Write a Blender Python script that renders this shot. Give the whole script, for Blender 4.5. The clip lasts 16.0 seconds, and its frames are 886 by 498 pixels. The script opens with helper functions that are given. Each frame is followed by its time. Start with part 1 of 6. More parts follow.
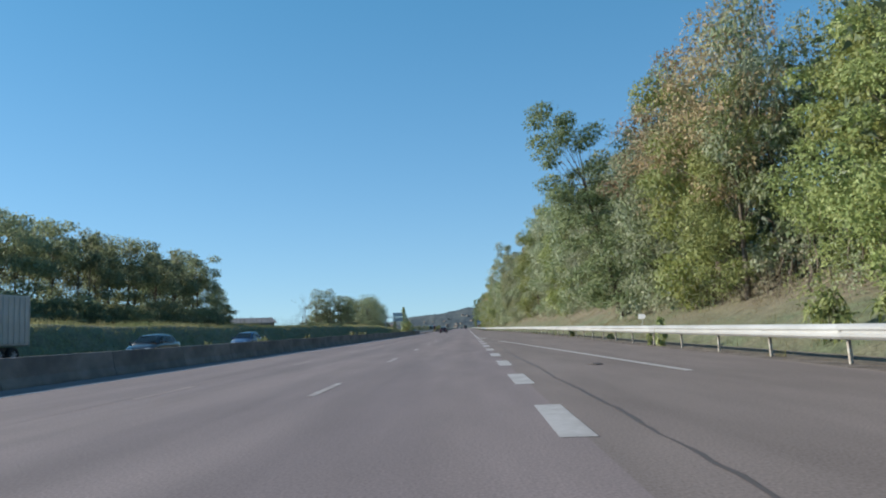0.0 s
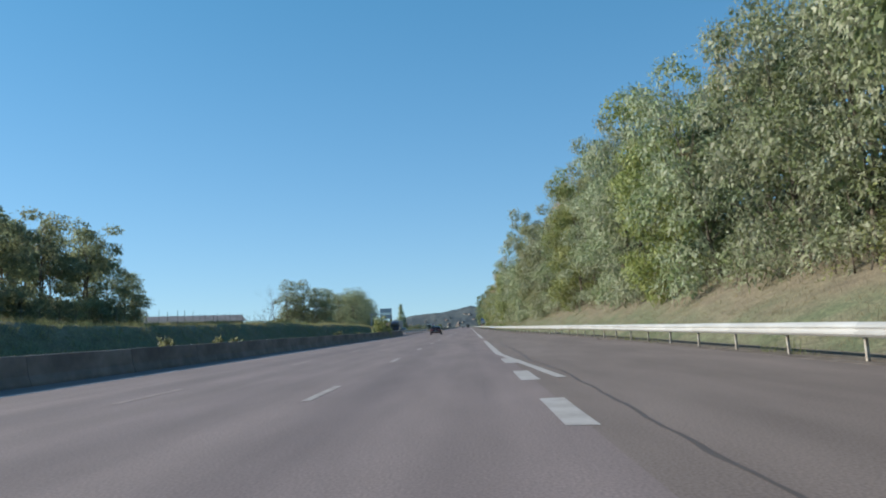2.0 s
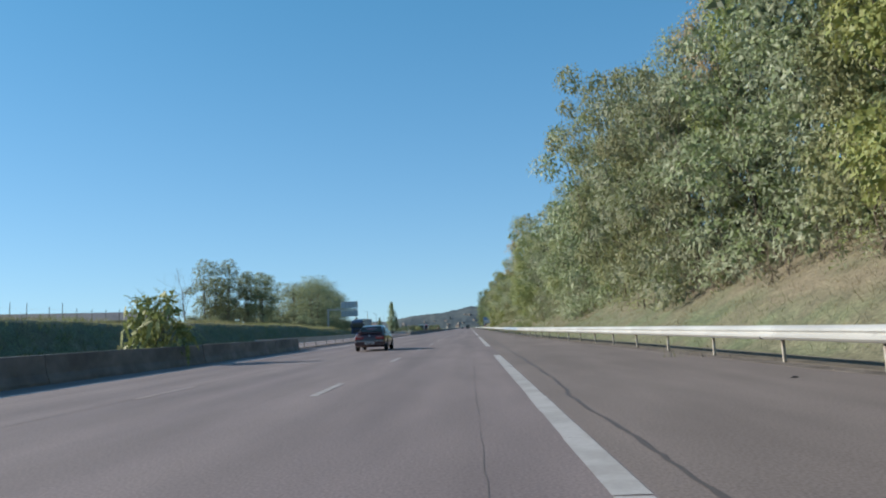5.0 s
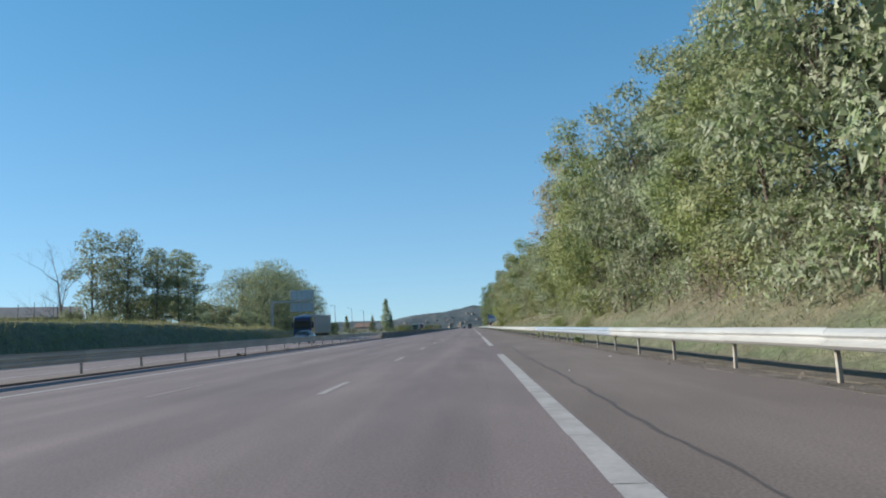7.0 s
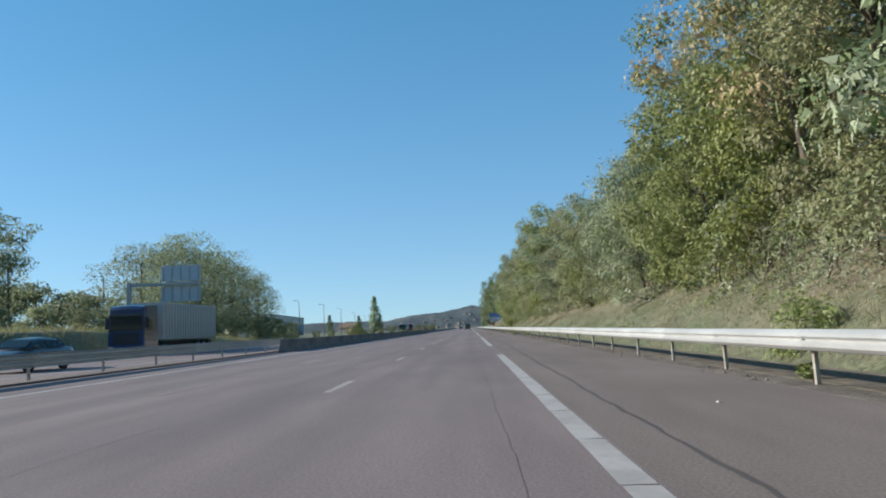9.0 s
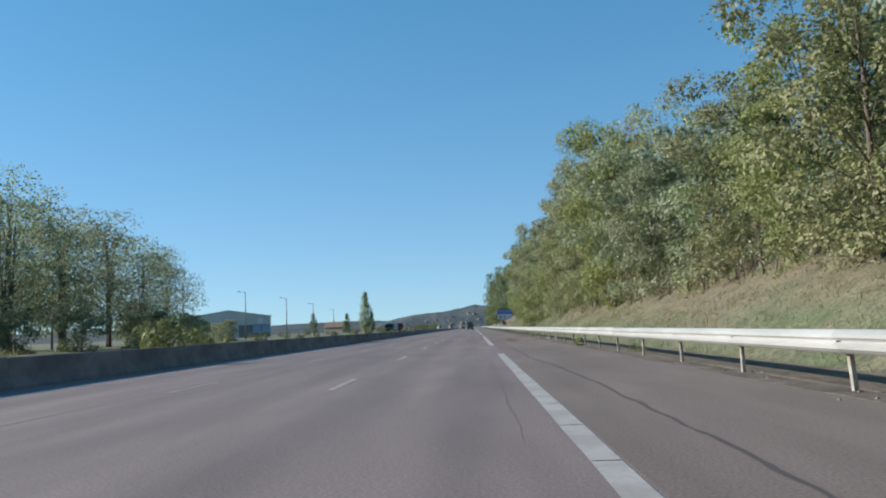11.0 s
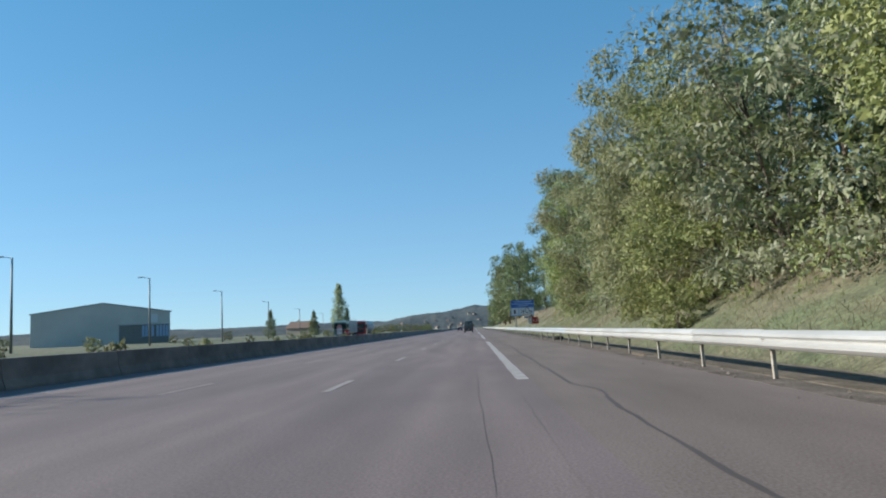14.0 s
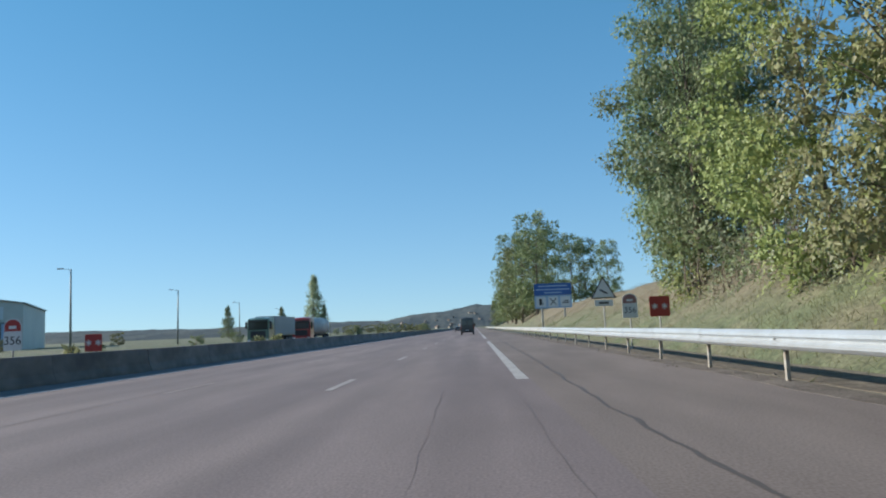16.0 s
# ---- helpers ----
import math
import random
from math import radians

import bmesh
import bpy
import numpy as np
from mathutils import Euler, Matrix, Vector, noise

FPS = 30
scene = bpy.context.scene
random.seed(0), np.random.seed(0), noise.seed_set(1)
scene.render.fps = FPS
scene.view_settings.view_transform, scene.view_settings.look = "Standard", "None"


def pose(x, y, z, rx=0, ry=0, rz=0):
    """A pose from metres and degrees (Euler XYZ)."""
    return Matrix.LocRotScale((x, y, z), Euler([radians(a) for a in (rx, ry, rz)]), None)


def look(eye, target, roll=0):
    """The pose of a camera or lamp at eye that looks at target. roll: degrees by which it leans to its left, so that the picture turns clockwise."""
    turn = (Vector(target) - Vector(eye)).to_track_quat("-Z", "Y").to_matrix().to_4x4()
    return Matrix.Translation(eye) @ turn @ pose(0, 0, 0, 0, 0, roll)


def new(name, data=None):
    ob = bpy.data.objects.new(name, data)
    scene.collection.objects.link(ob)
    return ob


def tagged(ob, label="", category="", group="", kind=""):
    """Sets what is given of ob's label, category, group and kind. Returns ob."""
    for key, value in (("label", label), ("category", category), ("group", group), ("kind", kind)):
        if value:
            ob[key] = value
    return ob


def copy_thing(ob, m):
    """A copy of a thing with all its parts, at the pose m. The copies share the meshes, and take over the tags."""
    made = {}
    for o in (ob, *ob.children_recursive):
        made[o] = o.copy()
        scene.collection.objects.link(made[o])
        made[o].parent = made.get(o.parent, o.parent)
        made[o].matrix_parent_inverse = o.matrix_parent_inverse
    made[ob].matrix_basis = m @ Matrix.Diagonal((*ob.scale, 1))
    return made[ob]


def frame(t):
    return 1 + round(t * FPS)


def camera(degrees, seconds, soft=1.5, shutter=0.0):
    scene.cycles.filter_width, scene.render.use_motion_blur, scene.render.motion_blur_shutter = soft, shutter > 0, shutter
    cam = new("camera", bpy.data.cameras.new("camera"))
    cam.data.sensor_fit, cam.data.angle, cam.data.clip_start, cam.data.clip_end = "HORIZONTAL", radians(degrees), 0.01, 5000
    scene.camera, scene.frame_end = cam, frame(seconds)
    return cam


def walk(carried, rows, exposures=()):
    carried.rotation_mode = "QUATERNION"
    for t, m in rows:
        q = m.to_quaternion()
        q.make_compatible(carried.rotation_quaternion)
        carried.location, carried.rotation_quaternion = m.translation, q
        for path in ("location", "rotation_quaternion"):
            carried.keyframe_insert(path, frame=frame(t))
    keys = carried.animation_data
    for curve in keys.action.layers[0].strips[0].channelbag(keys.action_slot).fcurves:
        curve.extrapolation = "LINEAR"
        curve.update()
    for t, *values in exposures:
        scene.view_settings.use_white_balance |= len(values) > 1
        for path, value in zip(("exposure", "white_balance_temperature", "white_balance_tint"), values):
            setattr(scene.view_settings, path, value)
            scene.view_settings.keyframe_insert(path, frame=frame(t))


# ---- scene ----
cam = camera(62.06, 16.0, soft=2.0, shutter=0.0)

# seconds, x, y along the road, yaw, pitch
PATH = [
    (0.0, -0.04, -0.10, 1.62, 6.15), (0.5, -0.08, 13.15, 1.64, 6.10), (1.0, -0.13, 26.55, 1.72, 6.06),
    (1.5, -0.16, 40.05, 1.80, 6.04), (2.0, -0.16, 53.00, 1.80, 6.07), (2.5, -0.15, 65.85, 1.72, 6.10),
    (3.0, -0.13, 78.70, 1.66, 6.12), (3.5, -0.12, 91.60, 1.66, 6.14), (4.0, -0.14, 104.50, 1.58, 6.14),
    (4.5, -0.11, 117.25, 1.62, 6.13), (5.0, -0.06, 130.0, 1.82, 6.13), (5.6, -0.07, 145.55, 1.90, 6.12),
    (6.5, -0.09, 168.85, 2.0, 6.10), (7.5, -0.12, 194.7, 2.0, 6.09), (8.0, -0.14, 207.5, 1.94, 6.10),
    (8.5, -0.15, 220.35, 1.89, 6.10), (9.0, -0.17, 233.4, 1.86, 6.12), (9.7, -0.15, 251.45, 1.96, 6.11),
    (10.6, -0.10, 274.6, 2.08, 6.10), (11.5, -0.07, 297.75, 2.14, 6.10), (12.0, -0.06, 310.7, 2.10, 6.11),
    (12.5, -0.06, 323.7, 2.10, 6.13), (13.0, -0.05, 336.75, 2.11, 6.14), (13.5, -0.04, 349.9, 2.12, 6.14),
    (14.0, -0.03, 363.1, 2.13, 6.15), (14.5, -0.02, 376.3, 2.14, 6.15), (15.0, -0.02, 389.2, 2.16, 6.13),
    (15.5, -0.015, 402.1, 2.19, 6.13), (16.0, -0.01, 414.9, 2.22, 6.13)]
walk(cam, [(t, pose(x, y, 1.1, 90 + p, 0, a) @ pose(0, 0, 0, 0, 0, -2.3)) for t, x, y, a, p in PATH])

# ---- world, sun, exposure ----
SUN_EL, SUN_AZ = 25.0, -84.0            # degrees; azimuth from +y towards +x
world = bpy.data.worlds.new("world")
scene.world = world
world.use_nodes = True
wn, wl = world.node_tree.nodes, world.node_tree.links
sky = wn.new("ShaderNodeTexSky")
sky.sky_type, sky.sun_disc = "NISHITA", False
sky.sun_elevation, sky.sun_rotation = radians(SUN_EL), radians(SUN_AZ)
sky.altitude, sky.air_density, sky.dust_density, sky.ozone_density = 100, 1.0, 0.2, 3.0
# look the sky up a little above each direction, so that the horizon keeps a clear pale blue
coord = wn.new("ShaderNodeTexCoord")
lift = wn.new("ShaderNodeVectorMath")
lift.operation = "MULTIPLY_ADD"
lift.inputs[1].default_value = (0.55, 1, 0.75)
lift.inputs[2].default_value = (0, 0, 0.07)
wl.new(coord.outputs["Generated"], lift.inputs[0])
wl.new(lift.outputs[0], sky.inputs["Vector"])
tone = wn.new("ShaderNodeMix")
tone.data_type, tone.blend_type = "RGBA", "MULTIPLY"
tone.inputs[0].default_value = 1.0
apart = wn.new("ShaderNodeSeparateXYZ")
wl.new(coord.outputs["Generated"], apart.inputs[0])
climb = wn.new("ShaderNodeMapRange")
climb.inputs[1].default_value, climb.inputs[2].default_value = 0.0, 0.45
wl.new(apart.outputs["Z"], climb.inputs[0])
# the air turns from pale violet-blue at the horizon to a clear blue higher up
air = wn.new("ShaderNodeMix")
air.data_type = "RGBA"
air.inputs[6].default_value = (0.86, 0.97, 1.055, 1)
air.inputs[7].default_value = (0.575, 1.08, 1.135, 1)
wl.new(climb.outputs[0], air.inputs[0])
wl.new(air.outputs[2], tone.inputs[7])
wl.new(sky.outputs[0], tone.inputs[6])
wl.new(tone.outputs[2], wn["Background"].inputs["Color"])
wn["Background"].inputs["Strength"].default_value = 0.104
sun_dir = Vector((math.sin(radians(SUN_AZ)) * math.cos(radians(SUN_EL)), math.cos(radians(SUN_AZ)) * math.cos(radians(SUN_EL)), math.sin(radians(SUN_EL))))
sun = new("sun", bpy.data.lights.new("sun", "SUN"))
sun.data.energy, sun.data.angle, sun.data.color = 4.8, radians(0.55), (1.0, 0.92, 0.79)
sun.matrix_world = look(sun_dir * 60, (0, 0, 0))
scene.view_settings.exposure = 0.5


# ---- materials ----
def material(name, base, rough=0.8, metal=0.0, spread=0.0, scale=1.0, fine=20.0, second=None, bump=0.0, bump_scale=30.0, island=0.0, obj=0.0, hue=0.0, spec=0.5, coat=0.0, translucent=0.0, stretch=(1, 1, 1), mottle=0.0):
    """A node material: base colour, mixed by coarse noise with second, darkened and lightened by fine noise and by random piece or object."""
    m = bpy.data.materials.new(name)
    m.use_nodes = True
    n, l = m.node_tree.nodes, m.node_tree.links
    b = n["Principled BSDF"]
    b.inputs["Roughness"].default_value, b.inputs["Metallic"].default_value = rough, metal
    b.inputs["Specular IOR Level"].default_value = spec
    b.inputs["Coat Weight"].default_value = coat
    b.inputs["Coat Roughness"].default_value = 0.06
    tc = n.new("ShaderNodeTexCoord")
    mp = n.new("ShaderNodeMapping")
    mp.inputs["Scale"].default_value = stretch
    l.new(tc.outputs["Object"], mp.inputs["Vector"])
    vec = mp.outputs[0]
    rgb = n.new("ShaderNodeRGB")
    rgb.outputs[0].default_value = (*base, 1)
    col = rgb.outputs[0]

    def noise_at(s, detail=4.0):
        t = n.new("ShaderNodeTexNoise")
        t.inputs["Scale"].default_value, t.inputs["Detail"].default_value = s, detail
        l.new(vec, t.inputs["Vector"])
        return t.outputs["Fac"]

    if second:
        mr = n.new("ShaderNodeMapRange")
        mr.inputs[1].default_value, mr.inputs[2].default_value = 0.4, 0.62
        share = noise_at(scale)
        if mottle:
            pick = n.new("ShaderNodeMath")
            pick.operation = "MULTIPLY_ADD"
            l.new(n.new("ShaderNodeNewGeometry").outputs["Random Per Island"], pick.inputs[0])
            pick.inputs[1].default_value, pick.inputs[2].default_value = mottle, -mottle / 2
            both = n.new("ShaderNodeMath")
            l.new(share, both.inputs[0])
            l.new(pick.outputs[0], both.inputs[1])
            share = both.outputs[0]
        l.new(share, mr.inputs[0])
        mx = n.new("ShaderNodeMix")
        mx.data_type = "RGBA"
        l.new(mr.outputs[0], mx.inputs[0])
        l.new(col, mx.inputs[6])
        mx.inputs[7].default_value = (*second, 1)
        col = mx.outputs[2]
    hsv = n.new("ShaderNodeHueSaturation")
    l.new(col, hsv.inputs["Color"])
    value = None

    def add(sock, amount):
        nonlocal value
        a = n.new("ShaderNodeMath")
        a.operation = "MULTIPLY_ADD"
        l.new(sock, a.inputs[0])
        a.inputs[1].default_value = amount
        if value is None:
            a.inputs[2].default_value = 1 - amount / 2
        else:
            s = n.new("ShaderNodeMath")
            s.operation = "ADD"
            l.new(value, s.inputs[0])
            s.inputs[1].default_value = -amount / 2
            l.new(s.outputs[0], a.inputs[2])
        value = a.outputs[0]

    if spread:
        add(noise_at(fine), spread * 2)
    geo = n.new("ShaderNodeNewGeometry")
    info = n.new("ShaderNodeObjectInfo")
    if island:
        add(geo.outputs["Random Per Island"], island)
    if obj:
        add(info.outputs["Random"], obj)
    if value is not None:
        l.new(value, hsv.inputs["Value"])
    if hue:
        h = n.new("ShaderNodeMath")
        h.operation = "MULTIPLY_ADD"
        l.new(info.outputs["Random"], h.inputs[0])
        h.inputs[1].default_value, h.inputs[2].default_value = hue, 0.5 - hue / 2
        l.new(h.outputs[0], hsv.inputs["Hue"])
    l.new(hsv.outputs[0], b.inputs["Base Color"])
    if bump:
        bp = n.new("ShaderNodeBump")
        bp.inputs["Strength"].default_value, bp.inputs["Distance"].default_value = bump, 0.02
        l.new(noise_at(bump_scale, 6.0), bp.inputs["Height"])
        l.new(bp.outputs[0], b.inputs["Normal"])
    if translucent:
        tr = n.new("ShaderNodeBsdfTranslucent")
        l.new(hsv.outputs[0], tr.inputs["Color"])
        ms = n.new("ShaderNodeMixShader")
        ms.inputs[0].default_value = translucent
        l.new(b.outputs[0], ms.inputs[1])
        l.new(tr.outputs[0], ms.inputs[2])
        l.new(ms.outputs[0], n["Material Output"].inputs["Surface"])
    return m


ASPHALT = material("reddish_asphalt", (0.192, 0.158, 0.158), 0.85, spread=0.10, fine=60, second=(0.153, 0.126, 0.130), scale=0.6, bump=0.10, bump_scale=120, spec=0.35, stretch=(1, 0.06, 1))
SHOULDER = material("worn_asphalt", (0.178, 0.148, 0.139), 0.88, spread=0.12, fine=60, second=(0.150, 0.124, 0.116), scale=0.5, bump=0.12, bump_scale=110, spec=0.3, stretch=(1, 0.15, 1))
PAINT = material("road_paint", (0.385, 0.37, 0.37), 0.7, spread=0.20, fine=14, second=(0.31, 0.295, 0.29), scale=1.8, bump=0.2, bump_scale=60)
LANE_PAINT = material("lane_paint", (0.33, 0.31, 0.305), 0.75, spread=0.22, fine=10, second=(0.245, 0.22, 0.215), scale=2.2)
PAINT_OLD = material("worn_road_paint", (0.26, 0.22, 0.21), 0.8, spread=0.25, fine=8, second=(0.22, 0.18, 0.18), scale=2.5)
SEAL = material("crack_sealant", (0.080, 0.068, 0.067), 0.7, spread=0.15, fine=20)
JOINT = material("dark_joint", (0.125, 0.106, 0.104), 0.9, spread=0.2, fine=10)
DIRT = material("verge_dirt", (0.185, 0.158, 0.128), 0.95, spread=0.25, fine=14, second=(0.14, 0.125, 0.095), scale=0.8, bump=0.8, bump_scale=30)
GRIT = material("roadside_grit", (0.135, 0.115, 0.098), 0.95, island=0.9)
# dark mottled ground colour that stands in for the guard rail's shadow
RAIL_SHADE = material("painted_rail_shade", (0.105, 0.088, 0.072), 0.95, spread=0.40, fine=16, second=(0.150, 0.124, 0.096), scale=2.2, bump=1.0, bump_scale=40)
EDGE_DIRT = material("crumbling_asphalt", (0.158, 0.136, 0.122), 0.95, spread=0.35, fine=10, second=(0.118, 0.100, 0.090), scale=1.3, bump=0.6, bump_scale=60, spec=0.2)
STAIN = material("rust_stain", (0.205, 0.120, 0.055), 0.9, spread=0.2, fine=6)


def speckle(m, scale, stretch, detail, low, high):
    """A socket of noise between low and high, in metres of the object."""
    n, l = m.node_tree.nodes, m.node_tree.links
    tc = n.new("ShaderNodeTexCoord")
    mp = n.new("ShaderNodeMapping")
    mp.inputs["Scale"].default_value = stretch
    l.new(tc.outputs["Object"], mp.inputs["Vector"])
    t = n.new("ShaderNodeTexNoise")
    t.inputs["Scale"].default_value, t.inputs["Detail"].default_value = scale, detail
    l.new(mp.outputs[0], t.inputs["Vector"])
    r = n.new("ShaderNodeMapRange")
    r.inputs[1].default_value, r.inputs[2].default_value, r.inputs[3].default_value, r.inputs[4].default_value = 0.3, 0.7, low, high
    l.new(t.outputs["Fac"], r.inputs[0])
    return r.outputs[0]


def tint(m, *sockets):
    """Multiply a material's base colour by the given values."""
    n, l = m.node_tree.nodes, m.node_tree.links
    base = n["Principled BSDF"].inputs["Base Color"]
    for value in sockets:
        mx = n.new("ShaderNodeMix")
        mx.data_type, mx.blend_type = "RGBA", "MULTIPLY"
        mx.inputs[0].default_value = 1.0
        l.new(base.links[0].from_socket, mx.inputs[6])
        l.new(value, mx.inputs[7])
        l.new(mx.outputs[2], base)


def wear(m, first, apart, track=0.07, grain=0.22, blotch=0.10):
    """Give a road surface darker wheel tracks along it, a coarse stony grain and faint blotches."""
    n, l = m.node_tree.nodes, m.node_tree.links
    tc = n.new("ShaderNodeTexCoord")
    xyz = n.new("ShaderNodeSeparateXYZ")
    l.new(tc.outputs["Object"], xyz.inputs[0])
    # wander a little with the distance along the road
    drift = n.new("ShaderNodeTexNoise")
    drift.inputs["Scale"].default_value, drift.inputs["Detail"].default_value = 0.06, 1.0
    l.new(tc.outputs["Object"], drift.inputs["Vector"])

    def maths(kind, a, *rest):
        k = n.new("ShaderNodeMath")
        k.operation = kind
        for i, v in enumerate((a, *rest)):
            if isinstance(v, (int, float)):
                k.inputs[i].default_value = v
            else:
                l.new(v, k.inputs[i])
        return k.outputs[0]

    across = maths("ADD", xyz.outputs["X"], maths("MULTIPLY_ADD", drift.outputs["Fac"], 0.2, -first - 0.10))
    near = n.new("ShaderNodeMapRange")
    near.interpolation_type = "SMOOTHSTEP"
    near.inputs[1].default_value, near.inputs[2].default_value = 0.12, 0.55
    near.inputs[3].default_value, near.inputs[4].default_value = 1 - track, 1.0 + track * 0.25
    l.new(maths("PINGPONG", across, apart / 2), near.inputs[0])
    tint(m, near.outputs[0], speckle(m, 38.0, (1, 0.7, 1), 4.0, 1 - grain, 1 + grain), speckle(m, 1.1, (1, 0.22, 1), 5.0, 1 - blotch, 1 + blotch))


wear(ASPHALT, -0.25, 1.76, 0.065)
wear(SHOULDER, 3.0, 2.6, 0.03, 0.24, 0.10)
for rough_ground in (EDGE_DIRT, RAIL_SHADE, DIRT):
    tint(rough_ground, speckle(rough_ground, 22.0, (1, 0.7, 1), 5.0, 0.6, 1.4), speckle(rough_ground, 2.4, (1, 0.4, 1), 4.0, 0.7, 1.3))


def soak(m):
    """Let a stain fade out into the surface below it, in streaks and towards its edge."""
    n, l = m.node_tree.nodes, m.node_tree.links
    tc = n.new("ShaderNodeTexCoord")
    mp = n.new("ShaderNodeMapping")
    mp.inputs["Location"].default_value = (-1, -1, 0)
    mp.inputs["Scale"].default_value = (2, 2, 0)
    l.new(tc.outputs["Generated"], mp.inputs["Vector"])
    ln = n.new("ShaderNodeVectorMath")
    ln.operation = "LENGTH"
    l.new(mp.outputs[0], ln.inputs[0])
    fade = n.new("ShaderNodeMapRange")
    fade.inputs[1].default_value, fade.inputs[2].default_value = 1.0, 0.2
    l.new(ln.outputs["Value"], fade.inputs[0])
    tx = n.new("ShaderNodeTexNoise")
    tx.inputs["Scale"].default_value, tx.inputs["Detail"].default_value = 1.6, 5.0
    st = n.new("ShaderNodeMapping")
    st.inputs["Scale"].default_value = (2.2, 0.5, 1)
    l.new(tc.outputs["Object"], st.inputs["Vector"])
    l.new(st.outputs[0], tx.inputs["Vector"])
    mr = n.new("ShaderNodeMapRange")
    mr.inputs[1].default_value, mr.inputs[2].default_value = 0.38, 0.68
    l.new(tx.outputs["Fac"], mr.inputs[0])
    mul = n.new("ShaderNodeMath")
    mul.operation = "MULTIPLY"
    l.new(fade.outputs[0], mul.inputs[0])
    l.new(mr.outputs[0], mul.inputs[1])
    l.new(mul.outputs[0], n["Principled BSDF"].inputs["Alpha"])


soak(STAIN)
CONCRETE = material("weathered_concrete", (0.240, 0.215, 0.204), 0.9, spread=0.22, fine=5, second=(0.155, 0.136, 0.130), scale=0.9, bump=0.5, bump_scale=25, obj=0.2, stretch=(1, 0.6, 0.8))
GALV = material("galvanised_steel", (0.54, 0.54, 0.525), 0.5, 0.35, spread=0.08, fine=12, second=(0.44, 0.44, 0.43), scale=1.2, bump=0.1, obj=0.16, stretch=(1, 0.3, 1))
GALV_NEW = material("new_galvanised_steel", (0.55, 0.60, 0.66), 0.35, 0.6, spread=0.08, fine=12, obj=0.1)
GALV_CLEAN = material("clean_galvanised_steel", (0.50, 0.535, 0.565), 0.45, 0.4, spread=0.08, fine=12, second=(0.44, 0.465, 0.48), scale=1.2, obj=0.12)
STEEL_POST = material("dull_steel_post", (0.42, 0.40, 0.36), 0.65, 0.2, spread=0.15, fine=10, second=(0.28, 0.22, 0.17), scale=5.0, obj=0.2)
GRASS = material("verge_soil_and_grass", (0.102, 0.122, 0.066), 0.95, spread=0.42, fine=4.5, second=(0.140, 0.135, 0.085), scale=0.38, bump=1.0, bump_scale=9)
# woodland colour shifted to blue-grey, so the haze of distance is painted in
HAZED_WOOD = material("far_wood_tinted_with_haze", (0.072, 0.090, 0.100), 1.0, spread=0.45, fine=0.05, second=(0.105, 0.120, 0.120), scale=0.008, spec=0.1)


def bare_soil(m, colour):
    """Let the grass give way to dry pinkish soil and straw in uneven patches higher up the cutting."""
    n, l = m.node_tree.nodes, m.node_tree.links
    base = n["Principled BSDF"].inputs["Base Color"]
    tc = n.new("ShaderNodeTexCoord")
    xyz = n.new("ShaderNodeSeparateXYZ")
    l.new(tc.outputs["Object"], xyz.inputs[0])
    cutting = n.new("ShaderNodeMath")
    cutting.operation = "COMPARE"
    cutting.inputs[1].default_value, cutting.inputs[2].default_value = 10.0, 10.0
    l.new(xyz.outputs["X"], cutting.inputs[0])
    height = n.new("ShaderNodeMath")
    height.operation = "ADD"
    l.new(xyz.outputs["Z"], height.inputs[0])
    broad = n.new("ShaderNodeMath")
    broad.operation = "ADD"
    l.new(speckle(m, 0.35, (1, 0.5, 0.5), 4.0, -0.9, 0.9), broad.inputs[0])
    l.new(speckle(m, 0.03, (0, 1, 0), 0.0, -0.6, 0.6), broad.inputs[1])
    l.new(broad.outputs[0], height.inputs[1])
    share = n.new("ShaderNodeMapRange")
    share.inputs[1].default_value, share.inputs[2].default_value, share.inputs[4].default_value = 0.9, 2.7, 0.75
    l.new(height.outputs[0], share.inputs[0])
    both = n.new("ShaderNodeMath")
    both.operation = "MULTIPLY"
    l.new(share.outputs[0], both.inputs[0])
    l.new(cutting.outputs[0], both.inputs[1])
    mx = n.new("ShaderNodeMix")
    mx.data_type = "RGBA"
    l.new(both.outputs[0], mx.inputs[0])
    l.new(base.links[0].from_socket, mx.inputs[6])
    mx.inputs[7].default_value = (*colour, 1)
    l.new(mx.outputs[2], base)


bare_soil(GRASS, (0.165, 0.132, 0.092))
tint(GRASS, speckle(GRASS, 9.0, (1, 1, 1), 5.0, 0.62, 1.38), speckle(GRASS, 1.6, (1, 0.6, 1), 3.0, 0.78, 1.22))
BLADE = material("dry_grass", (0.30, 0.245, 0.165), 0.9, island=0.4, spread=0.15, fine=0.4, second=(0.25, 0.22, 0.125), scale=0.25, translucent=0.45, spec=0.2)
BLADE_GREEN = material("rough_green_grass", (0.185, 0.225, 0.085), 0.9, island=0.5, spread=0.15, fine=0.4, second=(0.20, 0.185, 0.085), scale=0.2, translucent=0.45, spec=0.2)
BLADE_ROUGH = material("rough_olive_grass", (0.285, 0.265, 0.14), 0.9, island=0.5, spread=0.15, fine=0.4, second=(0.20, 0.22, 0.10), scale=0.2, translucent=0.5, spec=0.2)
BLADE_BANK = material("short_bank_grass", (0.20, 0.235, 0.115), 0.9, island=0.4, spread=0.15, fine=0.4, second=(0.22, 0.20, 0.12), scale=0.22, translucent=0.45, spec=0.2)
BARK = material("bark", (0.13, 0.105, 0.085), 0.95, spread=0.25, fine=9, bump=0.7, bump_scale=18, stretch=(1, 1, 0.3))
